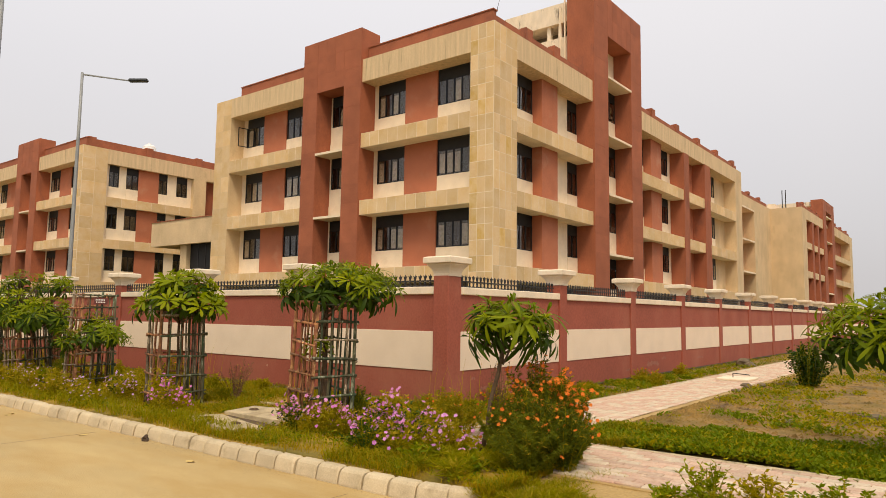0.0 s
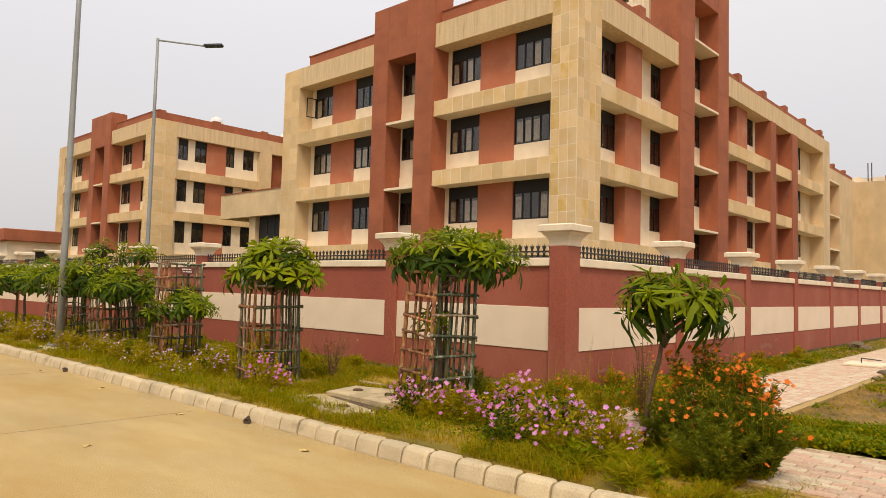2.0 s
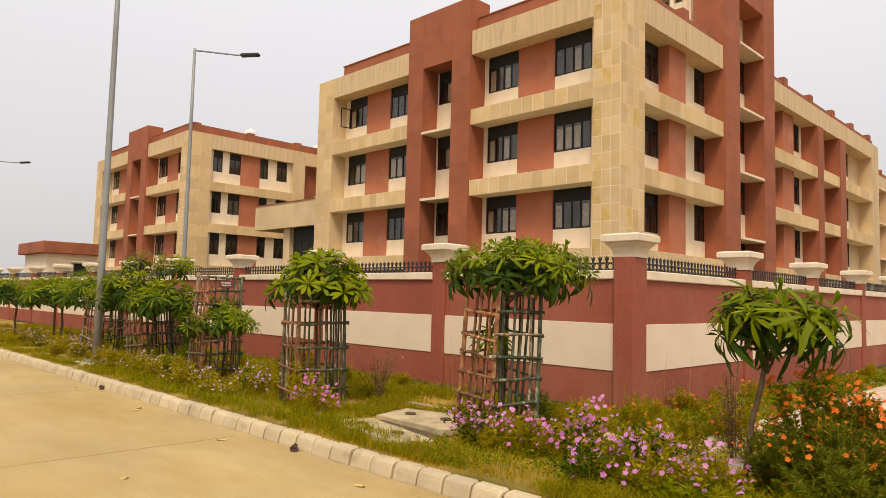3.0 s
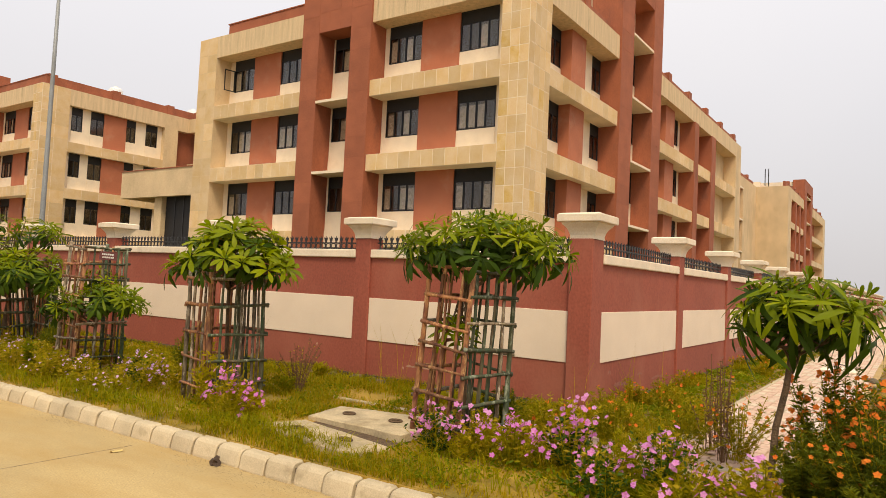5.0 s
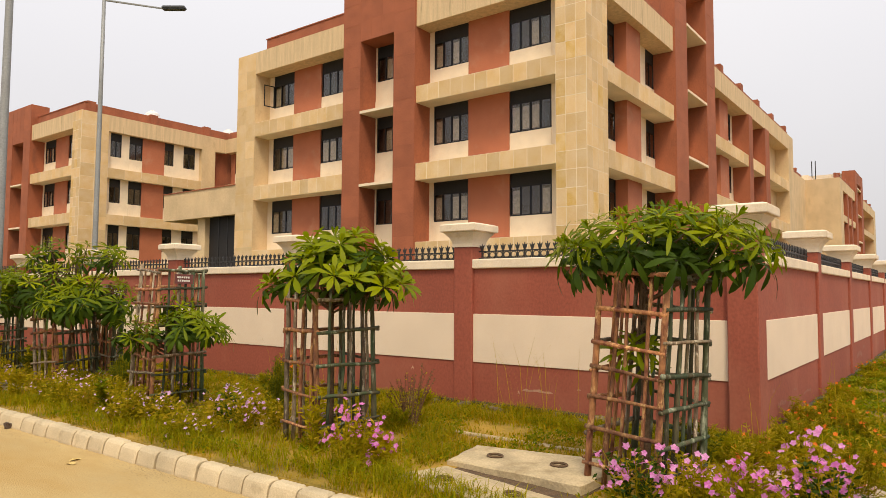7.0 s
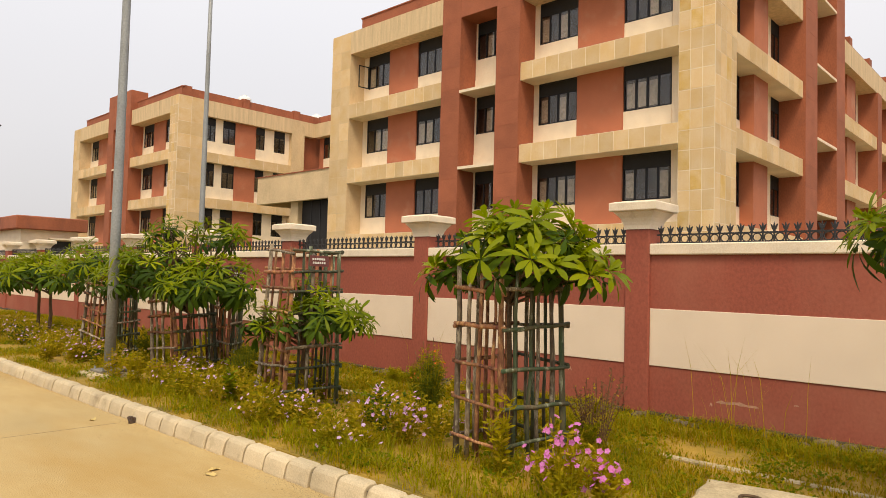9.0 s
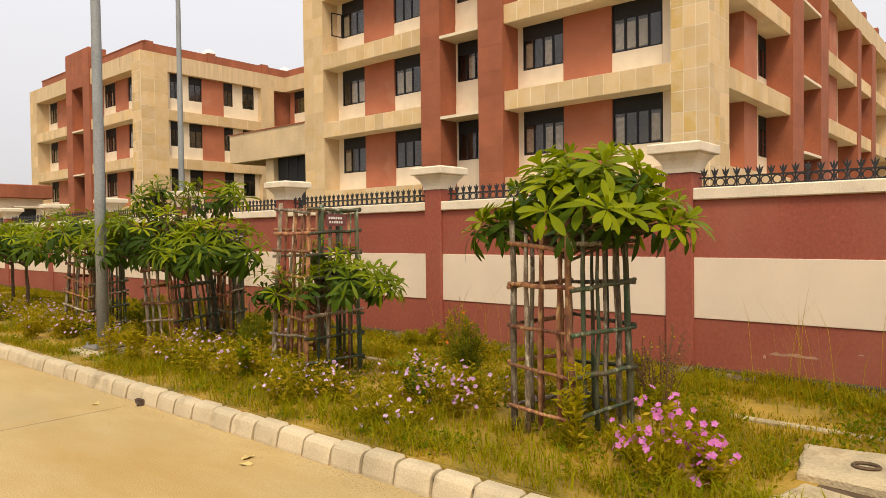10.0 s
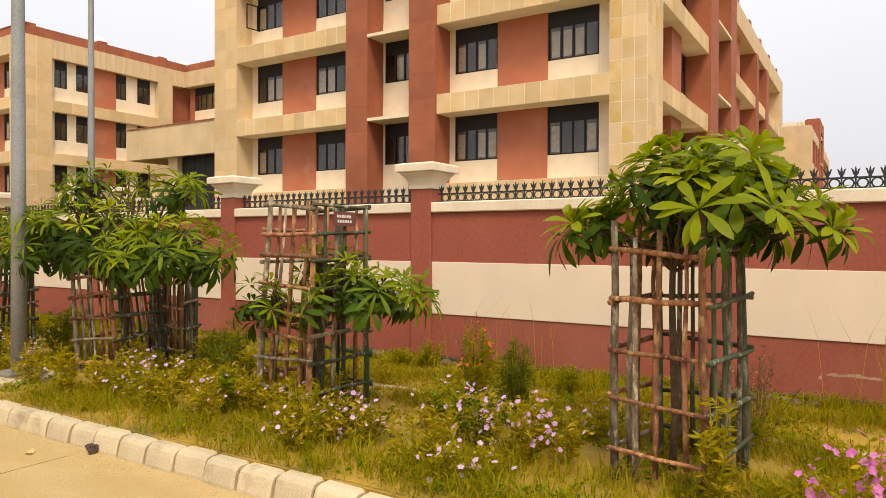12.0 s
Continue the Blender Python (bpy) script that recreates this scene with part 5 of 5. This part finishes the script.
PINKS = [(-7.1, 6.15, 0.34, 0.52, 34), (-6.75, 6.35, 0.3, 0.46, 22), (-6.35, 6.2, 0.34, 0.50, 36), (-5.95, 6.5, 0.36, 0.56, 34), (-5.5, 6.25, 0.34, 0.42, 12), (-5.2, 6.7, 0.32, 0.50, 8), (-4.85, 6.3, 0.32, 0.38, 2), (-4.55, 6.45, 0.28, 0.34, 0), (-6.1, 6.9, 0.3, 0.62, 12), (-5.4, 5.75, 0.3, 0.42, -4), (-4.8, 5.85, 0.32, 0.48, 2), (-4.35, 6.0, 0.3, 0.5, 0), (-5.05, 6.15, 0.3, 0.6, 0),
         (-9.62, 5.76, 0.36, 0.62, 40), (-9.35, 5.9, 0.2, 0.4, 10), (-12.1, 6.3, 0.34, 0.50, 20), (-12.9, 5.95, 0.34, 0.36, 12), (-11.65, 6.2, 0.32, 0.52, 20), (-13.3, 6.1, 0.3, 0.36, 14), (-15.5, 5.9, 0.4, 0.42, 26), (-16.1, 6.1, 0.34, 0.45, 20), (-18.6, 6.1, 0.4, 0.45, 20), (-19.6, 6.0, 0.4, 0.4, 20), (-21.5, 6.2, 0.5, 0.45, 20), (-23.0, 6.1, 0.5, 0.5, 18), (-25.0, 6.1, 0.5, 0.5, 16)]
for i, (x, y, r_, h_, n_) in enumerate(PINKS):
    bush("periwinkle", x, y, r_, h_, 100 + i, "clump of pink periwinkle flowers with glossy leaves on the verge", WEED if i % 3 else LEAF_DARK_AND_SHADED, PINK if x > -11 else LILAC, 34, 18, 0.055, 0.022, n_ + 24, 0.028 if x > -11 else 0.022, "periwinkle clumps", False, 0.18 if x > -11 else 0.4)
for i, (x, y, r_, h_, n_) in enumerate(((-3.65, 6.6, 0.55, 0.8, 40), (-3.98, 7.2, 0.45, 1.1, 190), (-3.45, 6.15, 0.5, 0.58, 4), (-4.15, 6.75, 0.4, 0.65, 20), (-3.55, 7.1, 0.42, 0.95, 300), (-3.25, 6.5, 0.42, 0.62, 24))):
    bush("cosmos_bush", x, y, r_, h_, 200 + i, "feathery dark green bush with orange cosmos flowers beside the footpath", FEATHER, ORANGE, 80, 60, 0.05, 0.009, n_, 0.026, "orange cosmos bushes", True, 0.04)
for i, (x, y, r_, h_, n_) in enumerate(((-5.3, 7.5, 0.45, 0.6, 8), (-5.9, 7.6, 0.45, 0.55, 6), (-6.6, 7.5, 0.4, 0.5, 4), (-4.9, 8.1, 0.4, 0.75, 12), (-13.0, 7.9, 0.3, 0.7, 14), (-6.5, 8.7, 0.3, 0.45, 6), (-5.6, 9.2, 0.4, 0.4, 10))):
    bush("cosmos_bush", x, y, r_, h_, 220 + i, "thin weedy cosmos bush with a few orange flowers", WEED, ORANGE, 40, 18, 0.05, 0.009, n_ + 6, 0.022, "orange cosmos bushes", True, 0.15)
for i, (x, y, r_, h_) in enumerate(((-12.15, 7.0, 0.22, 0.75), (-15.25, 6.7, 0.32, 0.72), (-15.7, 6.9, 0.25, 0.6), (-7.05, 7.25, 0.25, 0.55), (-18.9, 7.0, 0.4, 0.7))):
    bush("feathery_shrub", x, y, r_, h_, 240 + i, "upright feathery dark green shrub on the verge", FEATHER, None, 46, 30, 0.05, 0.008, 0, 0, "feathery shrubs", True)
for i, (x, y, r_, h_) in enumerate(((-10.35, 7.5, 0.36, 0.85), (-10.6, 7.75, 0.22, 0.6), (-5.2, 8.3, 0.25, 1.0), (-5.0, 7.9, 0.2, 1.1), (-13.1, 8.0, 0.25, 0.8))):
    bush("dry_shrub", x, y, r_, h_, 260 + i, "half-dry twiggy shrub with rusty leaves near the wall", TWIG, None, 18, 22, 0.032, 0.014, 0, 0, "dry shrubs", False, 0.12)
bush("dark_shrub", -3.1, 18.4, 0.6, 1.15, 280, "round dark green shrub on the dug bed", LEAF_DARK_AND_SHADED, None, 80, 34, 0.09, 0.04, 0, 0, "", False, 0.0, 0.1)
for i, (x, y, r_, h_) in enumerate(((-1.75, 6.3, 0.3, 0.42), (-1.3, 6.45, 0.3, 0.36), (-1.0, 6.1, 0.3, 0.3), (-1.5, 5.9, 0.25, 0.24), (-0.7, 6.5, 0.25, 0.36), (-0.2, 6.6, 0.3, 0.32), (-2.0, 6.1, 0.2, 0.2))):
    bush("leafy_weed", x, y, r_, h_, 290 + i, "leafy green weed beside the footpath", WEED if i % 2 else LEAF, None, 24, 20, 0.06, 0.024, 0, 0, "weeds by the footpath", False, 0.05, 0.12)
for i, (x, y, r_, h_) in enumerate(((-10.35, 6.0, 0.12, 0.7), (-14.45, 5.95, 0.14, 0.6), (-9.9, 6.05, 0.2, 0.3), (-4.5, 5.75, 0.22, 0.25), (-11.7, 6.6, 0.2, 0.45), (-12.5, 6.5, 0.25, 0.5))):
    bush("leafy_weed", x, y, r_, h_, 310 + i, "upright leafy green weed on the verge", LEAF if i % 2 else WEED, None, 12, 20, 0.085, 0.024, 0, 0, "weeds on the verge", False, 0.1)

rw = random.Random(55)
for i in range(56):
    x, y = rw.uniform(-16.5, -11.4) if i < 34 else rw.uniform(-27, -16.5), rw.uniform(5.55, 7.0)
    if i % 2:
        bush("periwinkle", x, y, rw.uniform(0.22, 0.34), rw.uniform(0.3, 0.5), 700 + i, "sprawling periwinkle with yellowing leaves and small lilac flowers", WEED, LILAC, 20, 15, 0.06, 0.022, 9, 0.021, "periwinkle clumps", False, 0.45)
    else:
        bush("leafy_weed", x, y, rw.uniform(0.16, 0.28), rw.uniform(0.3, 0.55), 700 + i, "yellow-green leafy weed on the verge", WEED, None, 18, 18, 0.065, 0.02, 0, 0, "weeds on the verge", False, 0.3)
for i in range(16):
    x, y = rw.uniform(-3.5, -2.75), rw.uniform(5.35, 6.75)
    bush("leafy_weed", x, y, rw.uniform(0.25, 0.4), rw.uniform(0.06, 0.14), 640 + i, "long-bladed floppy green weed at the kerb's end", GREENGRASS, None, 24, 12, 0.09, 0.006, 0, 0, "weeds on the verge", True, 0.2, 0.08)
for i in range(30):
    x, y = rw.uniform(-5.6, -3.35), rw.uniform(5.4, 6.6)
    if i % 3:
        bush("leafy_weed", x, y, rw.uniform(0.2, 0.34), rw.uniform(0.1, 0.24), 600 + i, "long-bladed floppy green weed at the kerb's end", GREENGRASS, None, 22, 14, 0.11, 0.008, 0, 0, "weeds on the verge", True, 0.12)
    else:
        bush("leafy_weed", x, y, rw.uniform(0.12, 0.22), rw.uniform(0.14, 0.28), 600 + i, "broad-leaved green weed at the kerb's end", LEAF, None, 16, 14, 0.06, 0.03, 0, 0, "weeds on the verge", False, 0.06)
for i in range(110):
    x, y = -5.5 - 21 * rw.random() ** 1.2, rw.uniform(5.5, 8.9)
    if (-9.6 < x < -7.2 and 5.3 < y) or (-11.3 < x < -10.2 and y < 7.0):
        continue
    if i % 5 == 0:
        bush("periwinkle", x, min(y, 7.0), 0.24, rw.uniform(0.2, 0.36), 400 + i, "low clump of pale pink periwinkle in the grass", WEED, LILAC, 18, 14, 0.05, 0.02, 11, 0.023, "periwinkle clumps", False, 0.12)
    elif i % 5 in (1, 2):
        bush("leafy_weed", x, y, rw.uniform(0.15, 0.28), rw.uniform(0.2, 0.45), 400 + i, "yellow-green leafy weed on the verge", WEED, None, 18, 16, 0.055, 0.018, 0, 0, "weeds on the verge", False, 0.3)
    else:
        bush("leafy_weed", x, y, rw.uniform(0.15, 0.3), rw.uniform(0.25, 0.5), 400 + i, "thin feathery green weed on the verge", GREENGRASS, None, 26, 14, 0.06, 0.008, 0, 0, "weeds on the verge", True, 0.15)

for i in range(54):
    x, y = rw.uniform(-6.85, -5.95), 9.7 + 11 * rw.random() ** 1.4
    if i % 6 == 0:
        bush("cosmos_bush", x, y, 0.26, rw.uniform(0.22, 0.42), 800 + i, "thin weedy cosmos bush with a few orange flowers", WEED, ORANGE, 30, 16, 0.05, 0.009, 9, 0.024, "orange cosmos bushes", True, 0.15, 0.14)
    elif i % 2:
        bush("leafy_weed", x, y, rw.uniform(0.22, 0.36), rw.uniform(0.08, 0.2), 800 + i, "dark green leafy weed at the foot of the wall", GROUNDCOVER, None, 22, 16, 0.06, 0.024, 0, 0, "weeds by the footpath", False, 0.08, 0.13)
    else:
        bush("leafy_weed", x, y, rw.uniform(0.22, 0.36), rw.uniform(0.1, 0.2), 800 + i, "long-bladed green weed at the foot of the wall", GREENGRASS, None, 26, 14, 0.09, 0.008, 0, 0, "weeds by the footpath", True, 0.2, 0.13)


def lawn_level(x, y):
    return LAWN + height(x, y) * min(1, max(0, min(y - KERB_Y - 0.15, WALL_Y + 0.1 - y, -3.2 - x) / 0.25))


rng = random.Random(77)
v1, f1, v2, f2 = [], [], [], []
count = 0
while count < 112000:
    x = -3.3 - 32 * rng.random() ** 1.5
    y = rng.uniform(KERB_Y + 0.17, WALL_Y - 0.06)
    patch = noise.noise((x * 0.9, y * 1.3, 5)) + 0.5 * noise.noise((x * 3.1, y * 3.1, 2))
    edge = max(0, 1 - (y - KERB_Y - 0.2) / 0.35) * 0.25 + max(0, 1 - (WALL_Y - y) / 1.3) * 0.5 + (0.12 if x > -5.5 else 0)
    if rng.random() > 0.35 + patch * 1.6 + edge:
        continue
    if (-9.05 < x < -7.5 and 5.75 < y < 7.05) or on_path(x, y):
        continue
    count += 1
    a = rng.uniform(0, math.tau)
    lush = patch + edge > 0.12
    ln = rng.uniform(0.03, 0.095) * (1.7 if lush else 1.0) * (1 + 0.6 * max(0, noise.noise((x * 1.7, y * 1.7, 11))))
    tv, tf = (v2, f2) if (lush and rng.random() < 0.6) else (v1, f1)
    blade(tv, tf, Vector((x, y, lawn_level(x, y) - 0.01)), Vector((math.cos(a), math.sin(a), 0)), ln, rng.uniform(0.005, 0.010), rng.uniform(0.2, 1.4))
for i in range(16000):
    x, y = rng.uniform(-15.5, -7.2), rng.uniform(7.1, 9.28)
    if noise.noise((x * 1.4, y * 1.4, 41)) < -0.5:
        continue
    a = rng.uniform(0, math.tau)
    tv, tf = (v2, f2) if rng.random() < 0.4 else (v1, f1)
    blade(tv, tf, Vector((x, y, lawn_level(x, y) - 0.01)), Vector((math.cos(a), math.sin(a), 0)), rng.uniform(0.03, 0.09), rng.uniform(0.006, 0.011), rng.uniform(0.4, 1.4))
tagged(raw("dry_grass", v1, f1, GRASS), "short yellowing grass on the verge", "grass", kind="stuff")
tagged(raw("green_grass", v2, f2, GREENGRASS), "lush green grass tufts on the verge", "grass", kind="stuff")

# long bright tufts beside the kerb and the broken covers
v6, f6 = [], []
for cx, cy, sx, sy, n in ((-8.9, 5.62, 0.45, 0.14, 620), (-8.0, 5.55, 0.3, 0.12, 220), (-10.6, 5.5, 0.7, 0.12, 420), (-12.2, 5.5, 0.8, 0.12, 460), (-14.6, 5.5, 1.0, 0.14, 420), (-11.3, 6.0, 0.5, 0.2, 260), (-13.4, 5.9, 0.5, 0.2, 240), (-6.6, 5.6, 0.5, 0.14, 260), (-8.5, 8.6, 1.2, 0.3, 420), (-11.8, 8.5, 1.2, 0.3, 360), (-10.0, 6.3, 0.3, 0.2, 160)):
    for i in range(n):
        x, y = rng.gauss(cx, sx), max(KERB_Y + 0.19, rng.gauss(cy, sy))
        if -9.0 < x < -7.5 and 5.8 < y < 7.0 or y > WALL_Y - 0.1:
            continue
        a = rng.uniform(0, math.tau)
        blade(v6, f6, Vector((x, y, lawn_level(x, y) - 0.01)), Vector((math.cos(a), math.sin(a), 0)), rng.uniform(0.1, 0.26), rng.uniform(0.006, 0.011), rng.uniform(0.4, 1.3))
tagged(raw("long_grass", v6, f6, GREENGRASS), "long bright green grass tufts beside the kerb", "grass", kind="stuff")

# long wisps by the wall
v3, f3 = [], []
for i in range(60):
    x, y = rng.choice((-9.7, -9.3, -12.6, -13.4, -6.6, -5.9, -18.2)) + rng.gauss(0, 0.25), 8.6 + rng.gauss(0, 0.25)
    a = rng.uniform(0, math.tau)
    blade(v3, f3, Vector((x, min(y, 9.3), LAWN)), Vector((math.cos(a), math.sin(a), 0)), rng.uniform(0.5, 1.25), 0.006, rng.uniform(0.1, 0.5))
tagged(raw("tall_grass", v3, f3, GRASS), "tall dry grass wisps near the wall", "grass", kind="stuff")

# low creeping weeds on the verge and the bed
v4, f4, v5, f5 = [], [], [], []


def creeper(x, y, z, tv, tf, s, n):
    for j in range(n):
        a = rng.uniform(0, math.tau)
        d = Vector((math.cos(a), math.sin(a), rng.uniform(0.1, 1.1)))
        p = Vector((x + rng.gauss(0, 0.05), y + rng.gauss(0, 0.05), z + rng.uniform(0.0, 0.06)))
        leaflet(tv, tf, p, d, s * rng.uniform(0.6, 1.4), s * 0.45, rng)


for i in range(5200):
    x, y = -3.4 - 24 * rng.random() ** 1.4, rng.uniform(5.3, 9.3)
    if noise.noise((x * 1.1, y * 1.1, 31)) > -0.05 and not on_path(x, y) and not (-9.05 < x < -7.5 and 5.75 < y < 7.05):
        creeper(x, y, lawn_level(x, y), *((v4, f4) if rng.random() < 0.55 else (v5, f5)), 0.05, 9)
for i in range(15000):
    x = -4.05 + abs(rng.gauss(0, 3.6))
    y = 8.15 + abs(rng.gauss(0, 1.9))
    green = noise.noise((x * 0.9, y * 0.9, 17)) + (0.8 if y < 9.35 + 0.22 * (x + 4) * max(0, 1 - (x + 4) / 6) + 0.7 * noise.noise((x * 1.3, 2, 9)) else -0.35)
    if green > rng.uniform(-0.2, 0.5):
        creeper(x, y, 0.15 + 2 * height(x, y) + rng.uniform(0, 0.05), *((v5, f5) if rng.random() < 0.75 else (v4, f4)), rng.uniform(0.04, 0.075), 9)
for i in range(1300):
    x, y = rng.uniform(WALL_X + 0.05, -5.75), 9.6 + abs(rng.gauss(0, 11))
    creeper(x, y, 0.14, *((v5, f5) if rng.random() < 0.6 else (v4, f4)), 0.06, 8)
for i in range(14000):
    x, y = -4.05 + rng.random() * 14, 11 + abs(rng.gauss(0, 16))
    if noise.noise((x * 0.4, y * 0.4, 23)) + 0.5 * noise.noise((x * 1.7, y * 1.7, 3)) > -0.1:
        creeper(x, y, 0.14 + 2 * height(x, y), *((v4, f4) if rng.random() < 0.7 else (v5, f5)), rng.uniform(0.04, 0.085), 7)
tagged(raw("creeping_weeds", v4, f4, WEED), "low yellow-green creeping weeds", "weeds", kind="stuff")
tagged(raw("green_groundcover", v5, f5, GROUNDCOVER), "bright green groundcover beside the footpath", "weeds", kind="stuff")


# clods of dug soil on the bed and along the path's edge
cv, cf = [], []
for i in range(8200):
    x = -4.05 + abs(rng.gauss(0, 0.5 if i < 1600 else 4.0))
    y = 9.6 + abs(rng.gauss(0, 5.0 if i < 1600 else 9.0))
    s = rng.uniform(0.015, 0.05) * (1.8 if i % 9 == 0 else 1)
    z = 0.13 + 2 * height(x, y)
    k = len(cv)
    a = rng.uniform(0, math.tau)
    cv += [(x + s * math.cos(a + q * math.tau / 5) * rng.uniform(0.7, 1.2), y + s * math.sin(a + q * math.tau / 5) * rng.uniform(0.7, 1.2), z) for q in range(5)]
    cv.append((x + s * 0.2, y, z + s * rng.uniform(0.5, 1.0)))
    cf += [(k + q, k + (q + 1) % 5, k + 5) for q in range(5)]
tagged(raw("soil_clods", cv, cf, BED), "loose brown clods of dug soil", "soil", kind="stuff")


# ---- stones, fallen leaves ----
def rock(x, y, z, r_, seed, label):
    rg = random.Random(seed)
    bm = bmesh.new()
    bmesh.ops.create_icosphere(bm, subdivisions=2, radius=r_)
    for vt in bm.verts:
        vt.co *= 1 + 0.35 * noise.noise(vt.co * (1.6 / r_) + Vector((seed, 0, 0)))
        vt.co.z *= 0.6
    ob = part("stone", bm, STONE)
    ob.matrix_basis = pose(x, y, z + r_ * 0.25, 0, 0, rg.uniform(0, 360))
    return tagged(ob, label, "stone", "loose stones")


for i, (x, y, r_) in enumerate(((-6.3, 25.2, 0.28), (-6.0, 24.7, 0.2), (-6.5, 25.9, 0.22), (-4.2, 17.2, 0.14), (-4.0, 17.8, 0.1), (-2.2, 11.8, 0.09), (-1.2, 13.2, 0.13), (-0.6, 10.2, 0.16), (-0.3, 9.8, 0.2), (-2.7, 9.1, 0.08), (-4.1, 16.0, 0.1))):
    rock(x, y, 0.14, r_, 500 + i, "grey-brown lump of rubble on the ground")
for i in range(64):
    rock(-7.5 - rng.random() * 9, 9.22 + rng.uniform(-0.12, 0.1), LAWN, rng.uniform(0.03, 0.09), 540 + i, "small lump of rubble at the foot of the wall")

# dark crumpled lumps of dead leaf lying against the kerb
for i, (x, y) in enumerate(((-14.93, 5.0), (-8.72, 4.97))):
    bm = bmesh.new()
    bmesh.ops.create_icosphere(bm, subdivisions=2, radius=0.045)
    for vt in bm.verts:
        vt.co *= 1 + 0.9 * noise.noise(vt.co * 30 + Vector((i * 7, 0, 0)))
    ob = part("dead_leaf_lump", bm, DEAD)
    ob.matrix_basis = pose(x, y, 0.03, 0, 0, 40 * i)
    tagged(ob, "dark crumpled dead leaf lying against the kerb", "dead leaf", "dead leaves at the kerb")
for i, (x, y, turn) in enumerate(((-12.45, 4.63, 20), (-9.75, 4.6, 75), (-15.34, 4.72, 140), (-7.09, 4.64, 200), (-8.73, 3.12, 310), (-12.56, 4.72, 95))):
    bm = bmesh.new()
    rim = [bm.verts.new((0.06 * math.cos(a) * (1 + 0.3 * math.cos(a)), 0.03 * math.sin(a), 0.012 + 0.007 * math.sin(a * 2 + i) + 0.004 * math.cos(a * 5))) for a in [k * math.tau / 14 for k in range(14)]]
    vein = [bm.verts.new((x_, 0, 0.006)) for x_ in (-0.035, 0.035)]
    for k in range(14):
        p, q = rim[k], rim[(k + 1) % 14]
        va, vb = (vein[1] if math.cos(j * math.tau / 14) > 0 else vein[0] for j in (k, (k + 1) % 14))
        bm.faces.new((p, q, vb, va) if va is not vb else (p, q, va))
    ob = part("fallen_leaf", bm, DRY)
    ob.matrix_basis = pose(x, y, 0.0, 0, 0, turn)
    tagged(ob, "dry yellow fallen leaf on the road", "leaf", "fallen leaves")
